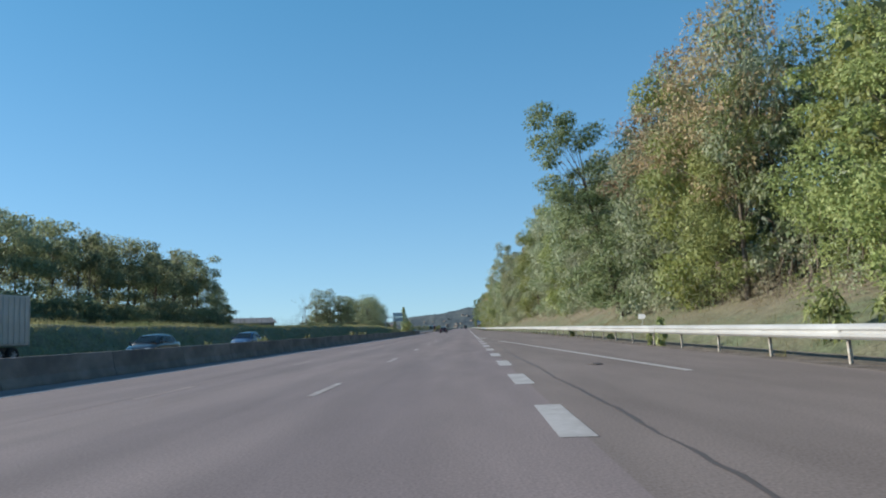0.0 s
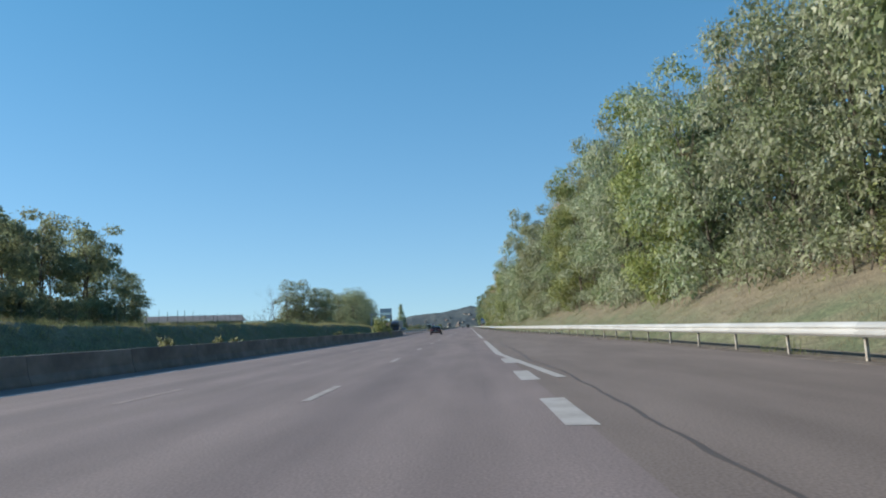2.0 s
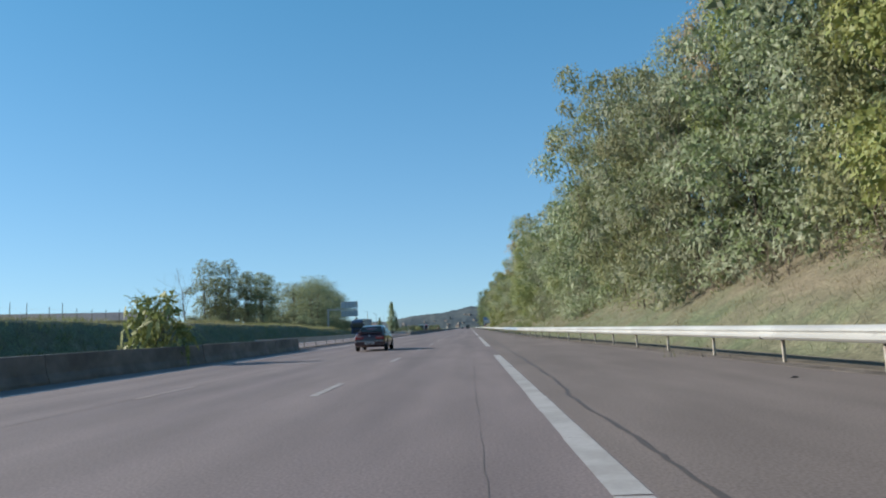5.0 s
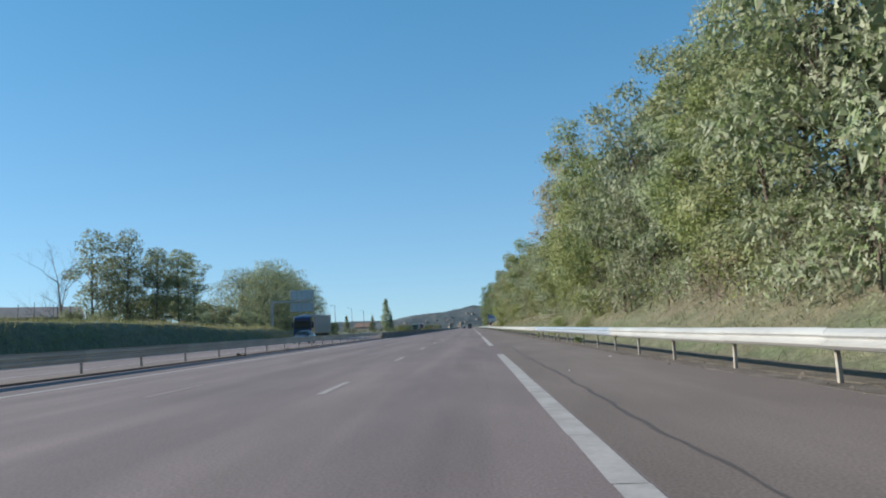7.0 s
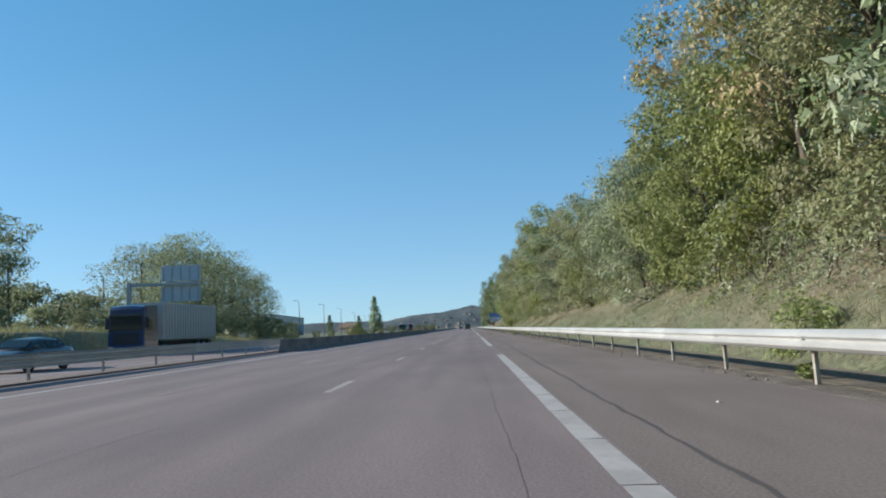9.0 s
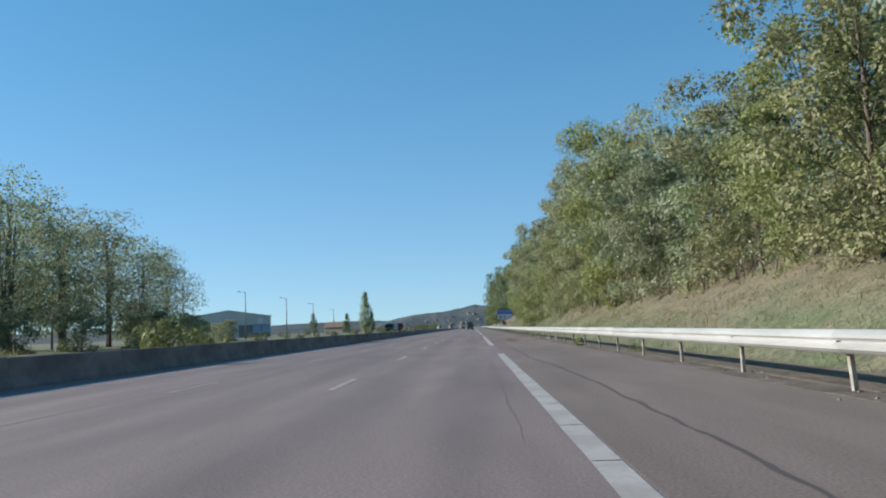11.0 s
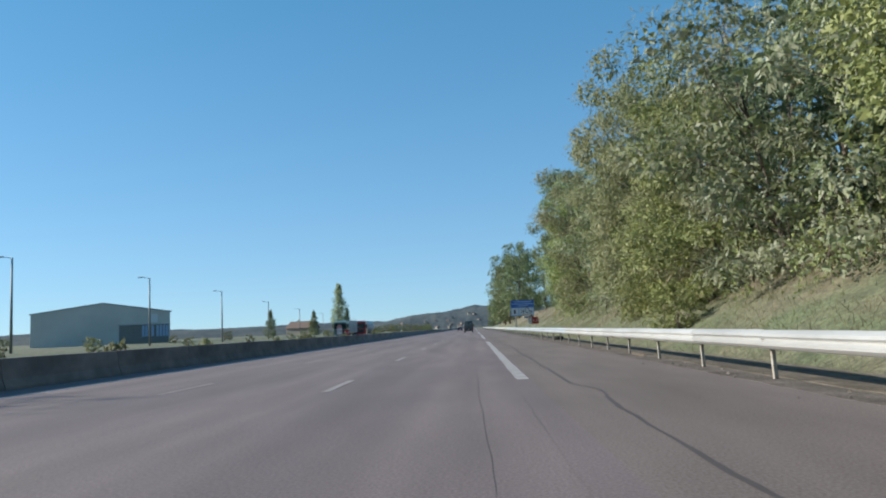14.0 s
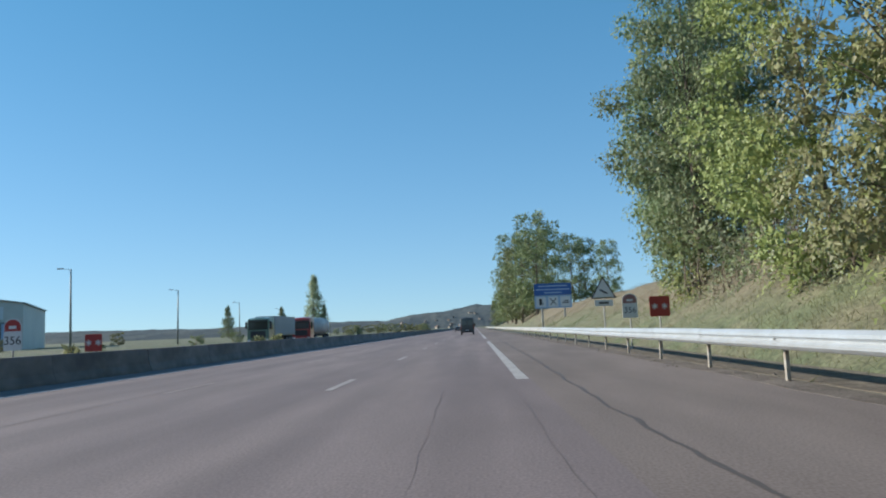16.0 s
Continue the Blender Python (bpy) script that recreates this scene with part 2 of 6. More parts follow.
TWIG = material("dry_twig", (0.20, 0.155, 0.115), 0.95, island=0.4)


def leaves(name, base, second, hue=0.03, through_light=0.28):
    return material(name, base, 0.55, island=0.44, obj=0.36, hue=hue, second=second, scale=0.45, mottle=0.30, translucent=through_light, spec=0.45)


# the pale silver tone also paints in the sheen of sunlit leaves
LEAF_SILVER = leaves("silvery_green_leaves_with_sheen", (0.395, 0.425, 0.295), (0.165, 0.210, 0.085))
LEAF_GREEN = leaves("fresh_green_leaves", (0.212, 0.252, 0.085), (0.275, 0.302, 0.110))
LEAF_DARK = leaves("dark_green_leaves", (0.145, 0.185, 0.085), (0.185, 0.215, 0.095))
LEAF_GREY = leaves("grey_green_leaves", (0.245, 0.295, 0.165), (0.14, 0.195, 0.085))
LEAF_OLIVE = leaves("olive_leaves", (0.325, 0.330, 0.175), (0.215, 0.242, 0.104))
LEAF_RUST = leaves("autumn_leaves", (0.390, 0.270, 0.155), (0.300, 0.260, 0.145))
LEAF_YELLOW = leaves("yellowing_leaves", (0.275, 0.295, 0.086), (0.200, 0.240, 0.076), 0.02)
LEAF_DRY = leaves("dry_brown_leaves", (0.32, 0.275, 0.19), (0.26, 0.25, 0.15))
# green darkened to put the wood's inner shade into the leaf colour
LEAF_SHADE = leaves("inner_shade_leaves", (0.111, 0.150, 0.081), (0.137, 0.176, 0.094))
LEAF_FAR = leaves("shaded_tree_leaves", (0.21, 0.245, 0.155), (0.26, 0.285, 0.155), 0.02, 0.62)
LEAF_SUNNY = leaves("sunny_shrub_leaves", (0.165, 0.195, 0.100), (0.215, 0.215, 0.115), 0.03, 0.45)
LEAF_POPLAR = leaves("poplar_leaves", (0.300, 0.355, 0.220), (0.340, 0.385, 0.235), 0.02, 0.5)


# ---- building helpers ----
def mesh_object(name, bm, mat, parent=None, label="", smooth=False):
    me = bpy.data.meshes.new(name)
    bm.to_mesh(me)
    bm.free()
    me.materials.append(mat)
    if smooth:
        me.polygons.foreach_set("use_smooth", [True] * len(me.polygons))
    ob = new(name, me)
    if parent:
        ob.parent = parent
    if label:
        tagged(ob, label)
    return ob


def part(name, bm, mat, parent, label="", smooth=False):
    return mesh_object(name, bm, mat, parent, label, smooth)


def thing(name, label, category, m=None, group="", kind=""):
    ob = new(name)
    ob.empty_display_size = 0.3
    if m is not None:
        ob.matrix_world = m
    return tagged(ob, label, category, group, kind)


def raw(name, verts, faces, mat, parent=None, smooth=False):
    me = bpy.data.meshes.new(name)
    me.from_pydata(verts, [], faces)
    me.materials.append(mat)
    if smooth:
        me.polygons.foreach_set("use_smooth", [True] * len(me.polygons))
    ob = new(name, me)
    if parent:
        ob.parent = parent
    return ob


def box(x0, x1, y0, y1, z0, z1, bevel=0.0, bm=None):
    bm = bm or bmesh.new()
    r = bmesh.ops.create_cube(bm, size=1, matrix=Matrix.Translation(((x0 + x1) / 2, (y0 + y1) / 2, (z0 + z1) / 2)) @ Matrix.Diagonal((x1 - x0, y1 - y0, z1 - z0, 1)))
    if bevel:
        edges = {e for v in r["verts"] for e in v.link_edges}
        bmesh.ops.bevel(bm, geom=list(edges), offset=bevel, segments=2, affect="EDGES", profile=0.5)
    return bm


def tube(points, radii, sides=8, bm=None):
    bm = bm or bmesh.new()
    pts = [Vector(p) for p in points]
    rings = []
    for i, p in enumerate(pts):
        d = (pts[min(i + 1, len(pts) - 1)] - pts[max(i - 1, 0)]).normalized()
        a = d.orthogonal().normalized()
        b = d.cross(a)
        rings.append([bm.verts.new(p + radii[i] * (math.cos(2 * math.pi * k / sides) * a + math.sin(2 * math.pi * k / sides) * b)) for k in range(sides)])
    for r, s in zip(rings, rings[1:]):
        best = min(range(sides), key=lambda o: (r[0].co - s[o].co).length)
        for k in range(sides):
            bm.faces.new((r[k], r[(k + 1) % sides], s[(k + 1 + best) % sides], s[(k + best) % sides]))
    bm.faces.new(rings[0][::-1])
    bm.faces.new(rings[-1])
    return bm


def prism(profile, y0, y1, axis="y", bm=None):
    """Extrude a closed outline of (a, b) pairs along an axis."""
    bm = bm or bmesh.new()
    at = {"y": lambda a, b, c: (a, c, b), "x": lambda a, b, c: (c, a, b)}[axis]
    r0 = [bm.verts.new(at(a, b, y0)) for a, b in profile]
    r1 = [bm.verts.new(at(a, b, y1)) for a, b in profile]
    n = len(profile)
    for i in range(n):
        bm.faces.new((r0[i], r0[(i + 1) % n], r1[(i + 1) % n], r1[i]))
    bm.faces.new(r0)
    bm.faces.new(r1[::-1])
    bmesh.ops.recalc_face_normals(bm, faces=bm.faces)
    return bm


def lerp_table(table, y):
    for (y0, a), (y1, b) in zip(table, table[1:]):
        if y <= y1:
            k = max(0.0, (y - y0) / (y1 - y0))
            return a + (b - a) * k
    return table[-1][1]


def smooth(a, b, v):
    k = min(1.0, max(0.0, (v - a) / (b - a)))
    return k * k * (3 - 2 * k)


# ---- lie of the land ----
RAIL = [(-80, 8.0), (40, 8.0), (58, 8.35), (112, 8.45), (150, 7.0), (204, 5.15), (240, 5.1), (1500, 5.1)]


def rail_x(y):
    return lerp_table(RAIL, y)


# height of the low bank beyond the opposite carriageway, along the road
BANK = [(-60, 2.5), (110, 2.5), (180, 2.8), (242, 2.85), (266, 2.25), (295, 1.95), (322, 1.1), (348, 0.0), (400, 0.0)]


def ground_z(x, y):
    """Height of the ground: flat road, wooded cutting on one side, low bank and fields on the other."""
    wob = 0.35 * noise.noise((x * 0.11, y * 0.09, 0.3)) + 0.12 * noise.noise((x * 0.45, y * 0.2, 2.0))
    d = x - rail_x(y)
    z = -0.12
    if d > 0.9:
        steep = (0.36 + 0.24 * smooth(45, 110, y))
        grow = 0.14 * smooth(2.1, 3.0, d) + steep * max(0, min(d, 9.0) - 2.3)
        wooded = 1 - smooth(438, 458, y) + 0.2 * smooth(520, 545, y)
        grow += max(0.0, d - 9.0) * (0.42 * wooded + 0.06 * (1 - wooded))
        z += min(grow, 24.0) * (1 - 0.8 * smooth(600, 900, y)) * (1 - smooth(250, 900, x)) + wob * smooth(2.2, 4, d)
    if x < -26:
        z = -0.08
        e = -26 - x
        z += lerp_table(BANK, y) * smooth(0.2, 3.6, e) * (1 - 0.5 * smooth(12, 50, e)) + 0.5 * smooth(6, 30, e) + wob * smooth(1, 4, e) * 0.7
    return z


def lines(stops):
    out = []
    for a, b, step in stops:
        v = a
        while v < b - 1e-6:
            out.append(v)
            v += step
    return out + [stops[-1][1]]


def make_ground():
    xs = lines([(-4500, -1500, 500), (-1500, -300, 100), (-300, -100, 20), (-100, -40, 6), (-40, -26, 1.0), (-26, 4, 6), (4, 20, 0.8), (20, 60, 4), (60, 300, 30), (300, 1500, 150), (1500, 4500, 500)])
    ys = lines([(-400, -60, 40), (-60, 620, 2.5), (620, 1000, 20), (1000, 4800, 200)])
    verts = [(x, y, ground_z(x, y)) for y in ys for x in xs]
    w = len(xs)
    faces = [(j * w + i, j * w + i + 1, (j + 1) * w + i + 1, (j + 1) * w + i) for j in range(len(ys) - 1) for i in range(w - 1)]
    ob = raw("ground", verts, faces, GRASS, smooth=True)
    tagged(ob, "dry grassy ground with a steep bank and flat fields", "ground", kind="structure")


make_ground()


def hill_height(u, v, high, seed):
    h = high * max(0, 1 - u * u) ** 0.9 * max(0, 1 - v * v)
    h *= 0.86 + 0.22 * noise.noise((u * 3.0 + seed, v * 1.5, seed)) + 0.05 * noise.noise((u * 16, v * 7, seed))
    return h + 4.5 * max(0, noise.noise((u * 60, v * 30, seed + 4))) * (h > 4)


def make_hill(name, cx, cy, wide, deep, high, label, seed):
    """A far wooded ridge with an uneven crest."""
    nx, ny = 240, 26
    verts, faces = [], []
    for j in range(ny + 1):
        v = j / ny * 2 - 1
        for i in range(nx + 1):
            u = i / nx * 2 - 1
            h = hill_height(u, v, high, seed)
            verts.append((cx + u * wide, cy + v * deep, h - 3))
    for j in range(ny):
        for i in range(nx):
            k = j * (nx + 1) + i
            faces.append((k, k + 1, k + nx + 2, k + nx + 1))
    tagged(raw(name, verts, faces, HAZED_WOOD, smooth=True), label, "hill", kind="structure")


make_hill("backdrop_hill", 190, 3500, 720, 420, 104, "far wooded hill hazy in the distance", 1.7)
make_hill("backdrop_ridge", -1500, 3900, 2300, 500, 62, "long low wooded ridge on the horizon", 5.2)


# ---- road ----
def strip(name, xa, xb, y0, y1, z, mat, label, category, step=8.0, thick=0.3):
    """A paved slab between two lines xa(y), xb(y)."""
    n = max(1, int((y1 - y0) / step))
    verts, faces = [], []
    for i in range(n + 1):
        y = y0 + (y1 - y0) * i / n
        a, b = xa(y), xb(y)
        verts += [(a, y, z), (b, y, z), (b, y, z - thick), (a, y, z - thick)]
    for i in range(n):
        k = 4 * i
        for s in range(4):
            faces.append((k + s, k + (s + 1) % 4, k + 4 + (s + 1) % 4, k + 4 + s))
    faces += [(3, 2, 1, 0), (4 * n, 4 * n + 1, 4 * n + 2, 4 * n + 3)]
    ob = raw(name, verts, faces, mat)
    bm = bmesh.new()
    bm.from_mesh(ob.data)
    bmesh.ops.recalc_face_normals(bm, faces=bm.faces)
    bm.to_mesh(ob.data)
    bm.free()
    return tagged(ob, label, category, kind="structure")


road = strip("road", lambda y: -12.6, lambda y: 1.08, -300, 4000, 0.0, ASPHALT, "three-lane carriageway of worn reddish asphalt", "road")
shoulder = strip("road_shoulder", lambda y: 1.08, lambda y: rail_x(y) + 0.12, -300, 1600, 0.0, SHOULDER, "hard shoulder and slip lane of darker patched asphalt", "road")
opposite = strip("road_opposite", lambda y: -26.2, lambda y: -14.0, -300, 4000, -0.02, ASPHALT, "opposite carriageway of worn reddish asphalt", "road")
verge = strip("verge", lambda y: rail_x(y) + 0.12, lambda y: rail_x(y) + 2.15, -60, 900, -0.03, DIRT, "strip of stony dirt behind the guard rail", "ground", step=3.0, thick=0.2)
strip("shoulder_edge", lambda y: rail_x(y) - 0.42 + 0.16 * noise.noise((y * 0.25, 3.0, 5.0)) + 0.07 * noise.noise((y * 1.1, 3.0, 5.0)), lambda y: rail_x(y) + 0.16 + 0.05 * noise.noise((y * 0.9, 5.0, 5.0)), -20, 520, 0.005, EDGE_DIRT, "gritty crumbling edge of the hard shoulder", "road", step=0.7, thick=0.02)
# painted shadow: a darker strip where the rail's shade lies on the verge
shade_strip = strip("verge_gutter", lambda y: rail_x(y) + 0.42 + 0.10 * noise.noise((y * 0.7, 1.0, 5.0)), lambda y: rail_x(y) + 1.80 + 0.22 * noise.noise((y * 0.3, 8.0, 2.0)) + 0.10 * noise.noise((y * 1.3, 2.0, 2.0)), -20, 520, -0.022, RAIL_SHADE, "dark strip of ground that paints in the guard rail's shadow", "ground", step=0.7, thick=0.1)
strip("pavement", lambda y: -14.0, lambda y: -12.6, -300, 1600, 0.06, SHOULDER, "narrow raised asphalt strip between the carriageways", "pavement")


def marking(name, mat, x0, x1, y0, y1, parent, skew=0.0):
    """One painted mark a few millimetres proud of the asphalt, with slightly uneven ends."""
    bm = bmesh.new()
    n = max(1, int((y1 - y0) / 1.5))
    left, right = [], []
    for i in range(n + 1):
        y = y0 + (y1 - y0) * i / n
        j = random.uniform(-0.008, 0.008)
        left.append((x0 + skew * (y - y0) + j, y + random.uniform(-0.02, 0.02) * (i in (0, n))))
        right.append((x1 + skew * (y - y0) + random.uniform(-0.008, 0.008), y + random.uniform(-0.02, 0.02) * (i in (0, n))))
    rows = [[bm.verts.new((*p, z)) for p in (a, b) for z in (0.005,)] for a, b in zip(left, right)]
    for a, b in zip(rows, rows[1:]):
        bm.faces.new((a[0], a[1], b[1], b[0]))
    bmesh.ops.recalc_face_normals(bm, faces=bm.faces)
    if sum(f.normal.z for f in bm.faces) < 0:
        bmesh.ops.reverse_faces(bm, faces=bm.faces)
    return part(name, bm, mat, parent)


def lane_marks():
    y = 0.05 - 26
    k = 0
    while y < 900:
        marking("lane_dash", LANE_PAINT, XL - 0.075, XL + 0.075, y, y + 3.0, road)
        marking("worn_lane_dash", PAINT_OLD, -6.46, -6.31, y + 0.8, y + 3.8, road)
        y += 13
        k += 1
    y = 7.22 - 13.46
    while y < 76:
        marking("wide_dash", PAINT, 0.82, 1.19, y, y + 3.0, road)
        y += 6.73
    # shoulder line: long dashes, cracked across every two metres
    spans = [(81.5, 106.6)] + [(119.4 + 51.8 * k, 158.4 + 51.8 * k) for k in range(16)]
    for a, b in spans:
        y = a
        while y < b - 0.1:
            e = min(b, y + 2.0 + 0.5 * random.random()) if b < 520 else b
            marking("shoulder_line", PAINT, 0.79, 1.05, y, e - 0.03, road)
            y = e
    slip = [(15.9, 4.64), (30.0, 3.88), (46.0, 2.93), (55.0, 2.30), (68.2, 1.66), (81.4, 0.92)]
    for (y0, x0), (y1, x1) in zip(slip, slip[1:]):
        if y0 == 55.0:
            continue
        marking("slip_line", PAINT, x0 - 0.11, x0 + 0.11, y0, y1 - 0.02, road, skew=(x1 - x0) / (y1 - y0)).location.z = 0.004
    for y0 in range(-40, 900, 60):
        marking("edge_line", PAINT, -10.22, -10.0, y0, y0 + 60, road)
        marking("edge_line", PAINT, -16.1, -15.9, y0, y0 + 60, opposite).location.z = -0.02
    y = -20
    while y < 700:
        for x in (-19.6, -23.2):
            marking("lane_dash", PAINT, x - 0.075, x + 0.075, y, y + 3.0, opposite).location.z = -0.02
        y += 13


XL = -2.865
lane_marks()


def ribbon(name, pts, widths, mat, parent, z=0.003):
    bm = bmesh.new()
    rows = []
    for (x, y), w in zip(pts, widths):
        rows.append((bm.verts.new((x - w / 2, y, z)), bm.verts.new((x + w / 2, y, z))))
    for a, b in zip(rows, rows[1:]):
        bm.faces.new((a[0], a[1], b[1], b[0]))
    return part(name, bm, mat, parent)


# course of the sealed crack along the shoulder, and the lengthwise joints: where they begin and end
CRACK = [(-6, 1.72), (10, 1.79), (18, 1.72), (29, 1.66), (31.5, 1.66), (32.3, 1.50), (34, 1.75), (48, 1.69), (61, 1.79), (69.4, 1.93), (76, 1.63), (82, 1.78), (97, 1.65), (101.8, 1.92), (105, 1.8), (110.5, 2.15), (112.8, 2.15), (114.4, 1.83), (126, 1.79), (131, 1.54), (140, 1.42), (146, 1.62), (198, 1.74), (210, 1.68), (218.5, 1.86), (223, 1.65), (245, 1.68), (298, 2.1), (305, 2.01), (307.2, 1.74), (322, 1.73), (333, 1.56), (348, 1.58), (363, 1.72), (371, 1.72), (375.3, 1.95), (376.5, 1.72), (395, 1.78), (398, 1.95), (408, 1.73), (418, 1.81), (424, 1.69), (441, 1.88)]
JOINTS = ((0.05, 0.0, 64, 104), (-0.18, -0.1, 105, 126), (-0.02, 0.08, 127, 168), (0.12, 0.1, 194, 214), (0.14, 0.12, 215, 262), (0.37, 0.31, 292, 332), (-1.45, -0.6, 299, 319), (-0.54, -0.28, 319.5, 334), (0.08, 0.24, 340, 354), (0.24, 0.17, 339, 349), (0.06, -0.05, 364, 382), (0.65, 0.7, 366, 375), (-0.1, -0.3, 388, 413), (-0.46, -0.66, 414, 428), (0.71, 0.64, 413, 428), (-4.1, -4.1, 216, 262), (-7.6, -7.5, 130, 250), (-7.4, -7.4, -10, 70), (-7.5, -7.5, 290, 430), (-6.55, -6.4, -8, 62), (-6.6, -6.35, 84, 168), (-6.65, -6.4, 288, 372), (-6.7, -6.5, 384, 436))


def cracks():
    rnd = random.Random(5)
    # sealed crack that wanders along the shoulder
    y, x = -6.0, 1.72
    while y < 470:
        pts, ws = [], []
        end = y + rnd.uniform(22, 60)
        drift = 0
        while y < end or len(pts) < 2:
            drift = 0.4 * drift + rnd.uniform(-0.028, 0.028)
            x += drift + (lerp_table(CRACK, y) - x) * 0.45
            pts.append((x, y))
            ws.append(0.056 + 0.03 * noise.noise((y * 0.5, 2.0, 6.0)) + rnd.uniform(-0.014, 0.018))
            y += rnd.uniform(0.15, 0.45)
        ribbon("sealed_crack", pts, ws, SEAL, shoulder)
        y = pts[-1][1]
    # thin lengthwise joints in the lanes
    for x0, x1, y0, y1 in JOINTS:
        pts, ws, y, x = [], [], y0, x0
        while y < y1:
            x += rnd.uniform(-0.02, 0.02) + (x0 + (x1 - x0) * (y - y0) / (y1 - y0) - x) * 0.2
            pts.append((x, y))
            ws.append(max(0.0015, (0.022 if -7 < x0 < -6 else 0.007) + 0.016 * noise.noise((y * 0.35, x0, 3.0))))
            y += 0.4
        ribbon("joint_crack", pts, ws, JOINT, road, 0.0025)


def stains():
    """Rusty streaks soaked into the shoulder."""
    rnd = random.Random(4)
    for z, (x, y, w, l) in enumerate(((2.6, 337.0, 0.6, 8.0), (2.55, 344.0, 0.6, 7.0), (3.0, 343.4, 0.7, 5.0))):
        bm = bmesh.new()
        n = 26
        vs = []
        for k in range(n):
            a = 2 * math.pi * k / n
            r = rnd.uniform(0.9, 1.1)
            vs.append(bm.verts.new((x + w * r * math.cos(a), y + l * r * math.sin(a) * 0.5, 0.003 + 0.004 * z)))
        bm.faces.new(vs)
        part("rust_stain", bm, STAIN, shoulder)


cracks()
stains()


def grit():
    """Small stones and crumbs gathered on the shoulder along the foot of the rail."""
    rng = np.random.default_rng(19)
    n = 7000
    y = rng.uniform(-5, 470, n)
    keep = [noise.noise((v * 0.22, 6.0, 1.0)) > -0.15 + 0.4 * rng.random() for v in y]
    y = y[keep]
    n = len(y)
    x = np.array([rail_x(v) for v in y]) + rng.normal(-0.12, 0.26, n)
    size = 0.008 + 0.045 * rng.random(n) ** 3
    corner = np.array([(1, 0, 0), (-0.5, 0.85, 0), (-0.5, -0.85, 0), (0, 0, 0.9)])
    turn = rng.random(n) * 2 * np.pi
    c, s = np.cos(turn)[:, None], np.sin(turn)[:, None]
    px = corner[None, :, 0] * c - corner[None, :, 1] * s
    py = corner[None, :, 0] * s + corner[None, :, 1] * c
    v = np.stack([px * size[:, None] + x[:, None], py * size[:, None] * 1.3 + y[:, None], corner[None, :, 2] * size[:, None] + 0.001], 2).reshape(-1, 3)
    f = [(4 * k + a, 4 * k + b, 4 * k + d) for k in range(n) for a, b, d in ((0, 1, 3), (1, 2, 3), (2, 0, 3))]
    tagged(raw("grit", v.tolist(), f, GRIT), "small stones and crumbs along the foot of the rail", "grit", kind="stuff")


grit()


# ---- median wall ----
WALL_X = -11.55


def wall_run(y0, y1, label):
    ob = thing("concrete_barrier", label, "barrier", pose(WALL_X, y0, 0), kind="structure")
    prof = [(-0.03, -0.02), (-0.04, 0.07), (-0.12, 0.28), (-0.19, 0.78), (-0.205, 0.80), (-0.395, 0.80), (-0.41, 0.78), (-0.48, 0.28), (-0.56, 0.07), (-0.57, -0.02)]
    length = 6.0
    bm = prism(prof, 0.012, length - 0.012)
    first = part("barrier_block", bm, CONCRETE, ob)
    n = int((y1 - y0) / length)
    for i in range(1, n):
        c = new("barrier_block", first.data)
        c.parent = ob
        c.location = (random.uniform(-0.012, 0.012), i * length, random.uniform(-0.012, 0.012))
    return ob


wall_run(-60, 180, "long grey concrete median barrier, weathered and stained")
wall_run(279, 900, "long grey concrete median barrier, weathered and stained")

# ---- guard rails ----
BEAM = [(0.0, 0.31), (-0.025, 0.295), (-0.075, 0.25), (-0.08, 0.205), (-0.02, 0.165), (-0.02, 0.145), (-0.08, 0.105), (-0.075, 0.06), (-0.025, 0.015), (0.0, 0.0), (0.006, 0.004), (-0.018, 0.02), (-0.068, 0.063), (-0.073, 0.104), (-0.013, 0.145), (-0.013, 0.165), (-0.073, 0.206), (-0.068, 0.247), (-0.018, 0.29), (0.006, 0.306)]


def spaced(stops):
    """Posts a little over four metres apart between the given stops: (place, gap to the next)."""
    out = []
    for a, b in zip(stops, stops[1:]):
        n = max(1, round((b - a) / 4.3))
        out += [(a + (b - a) * k / n, (b - a) / n) for k in range(n)]
    return out


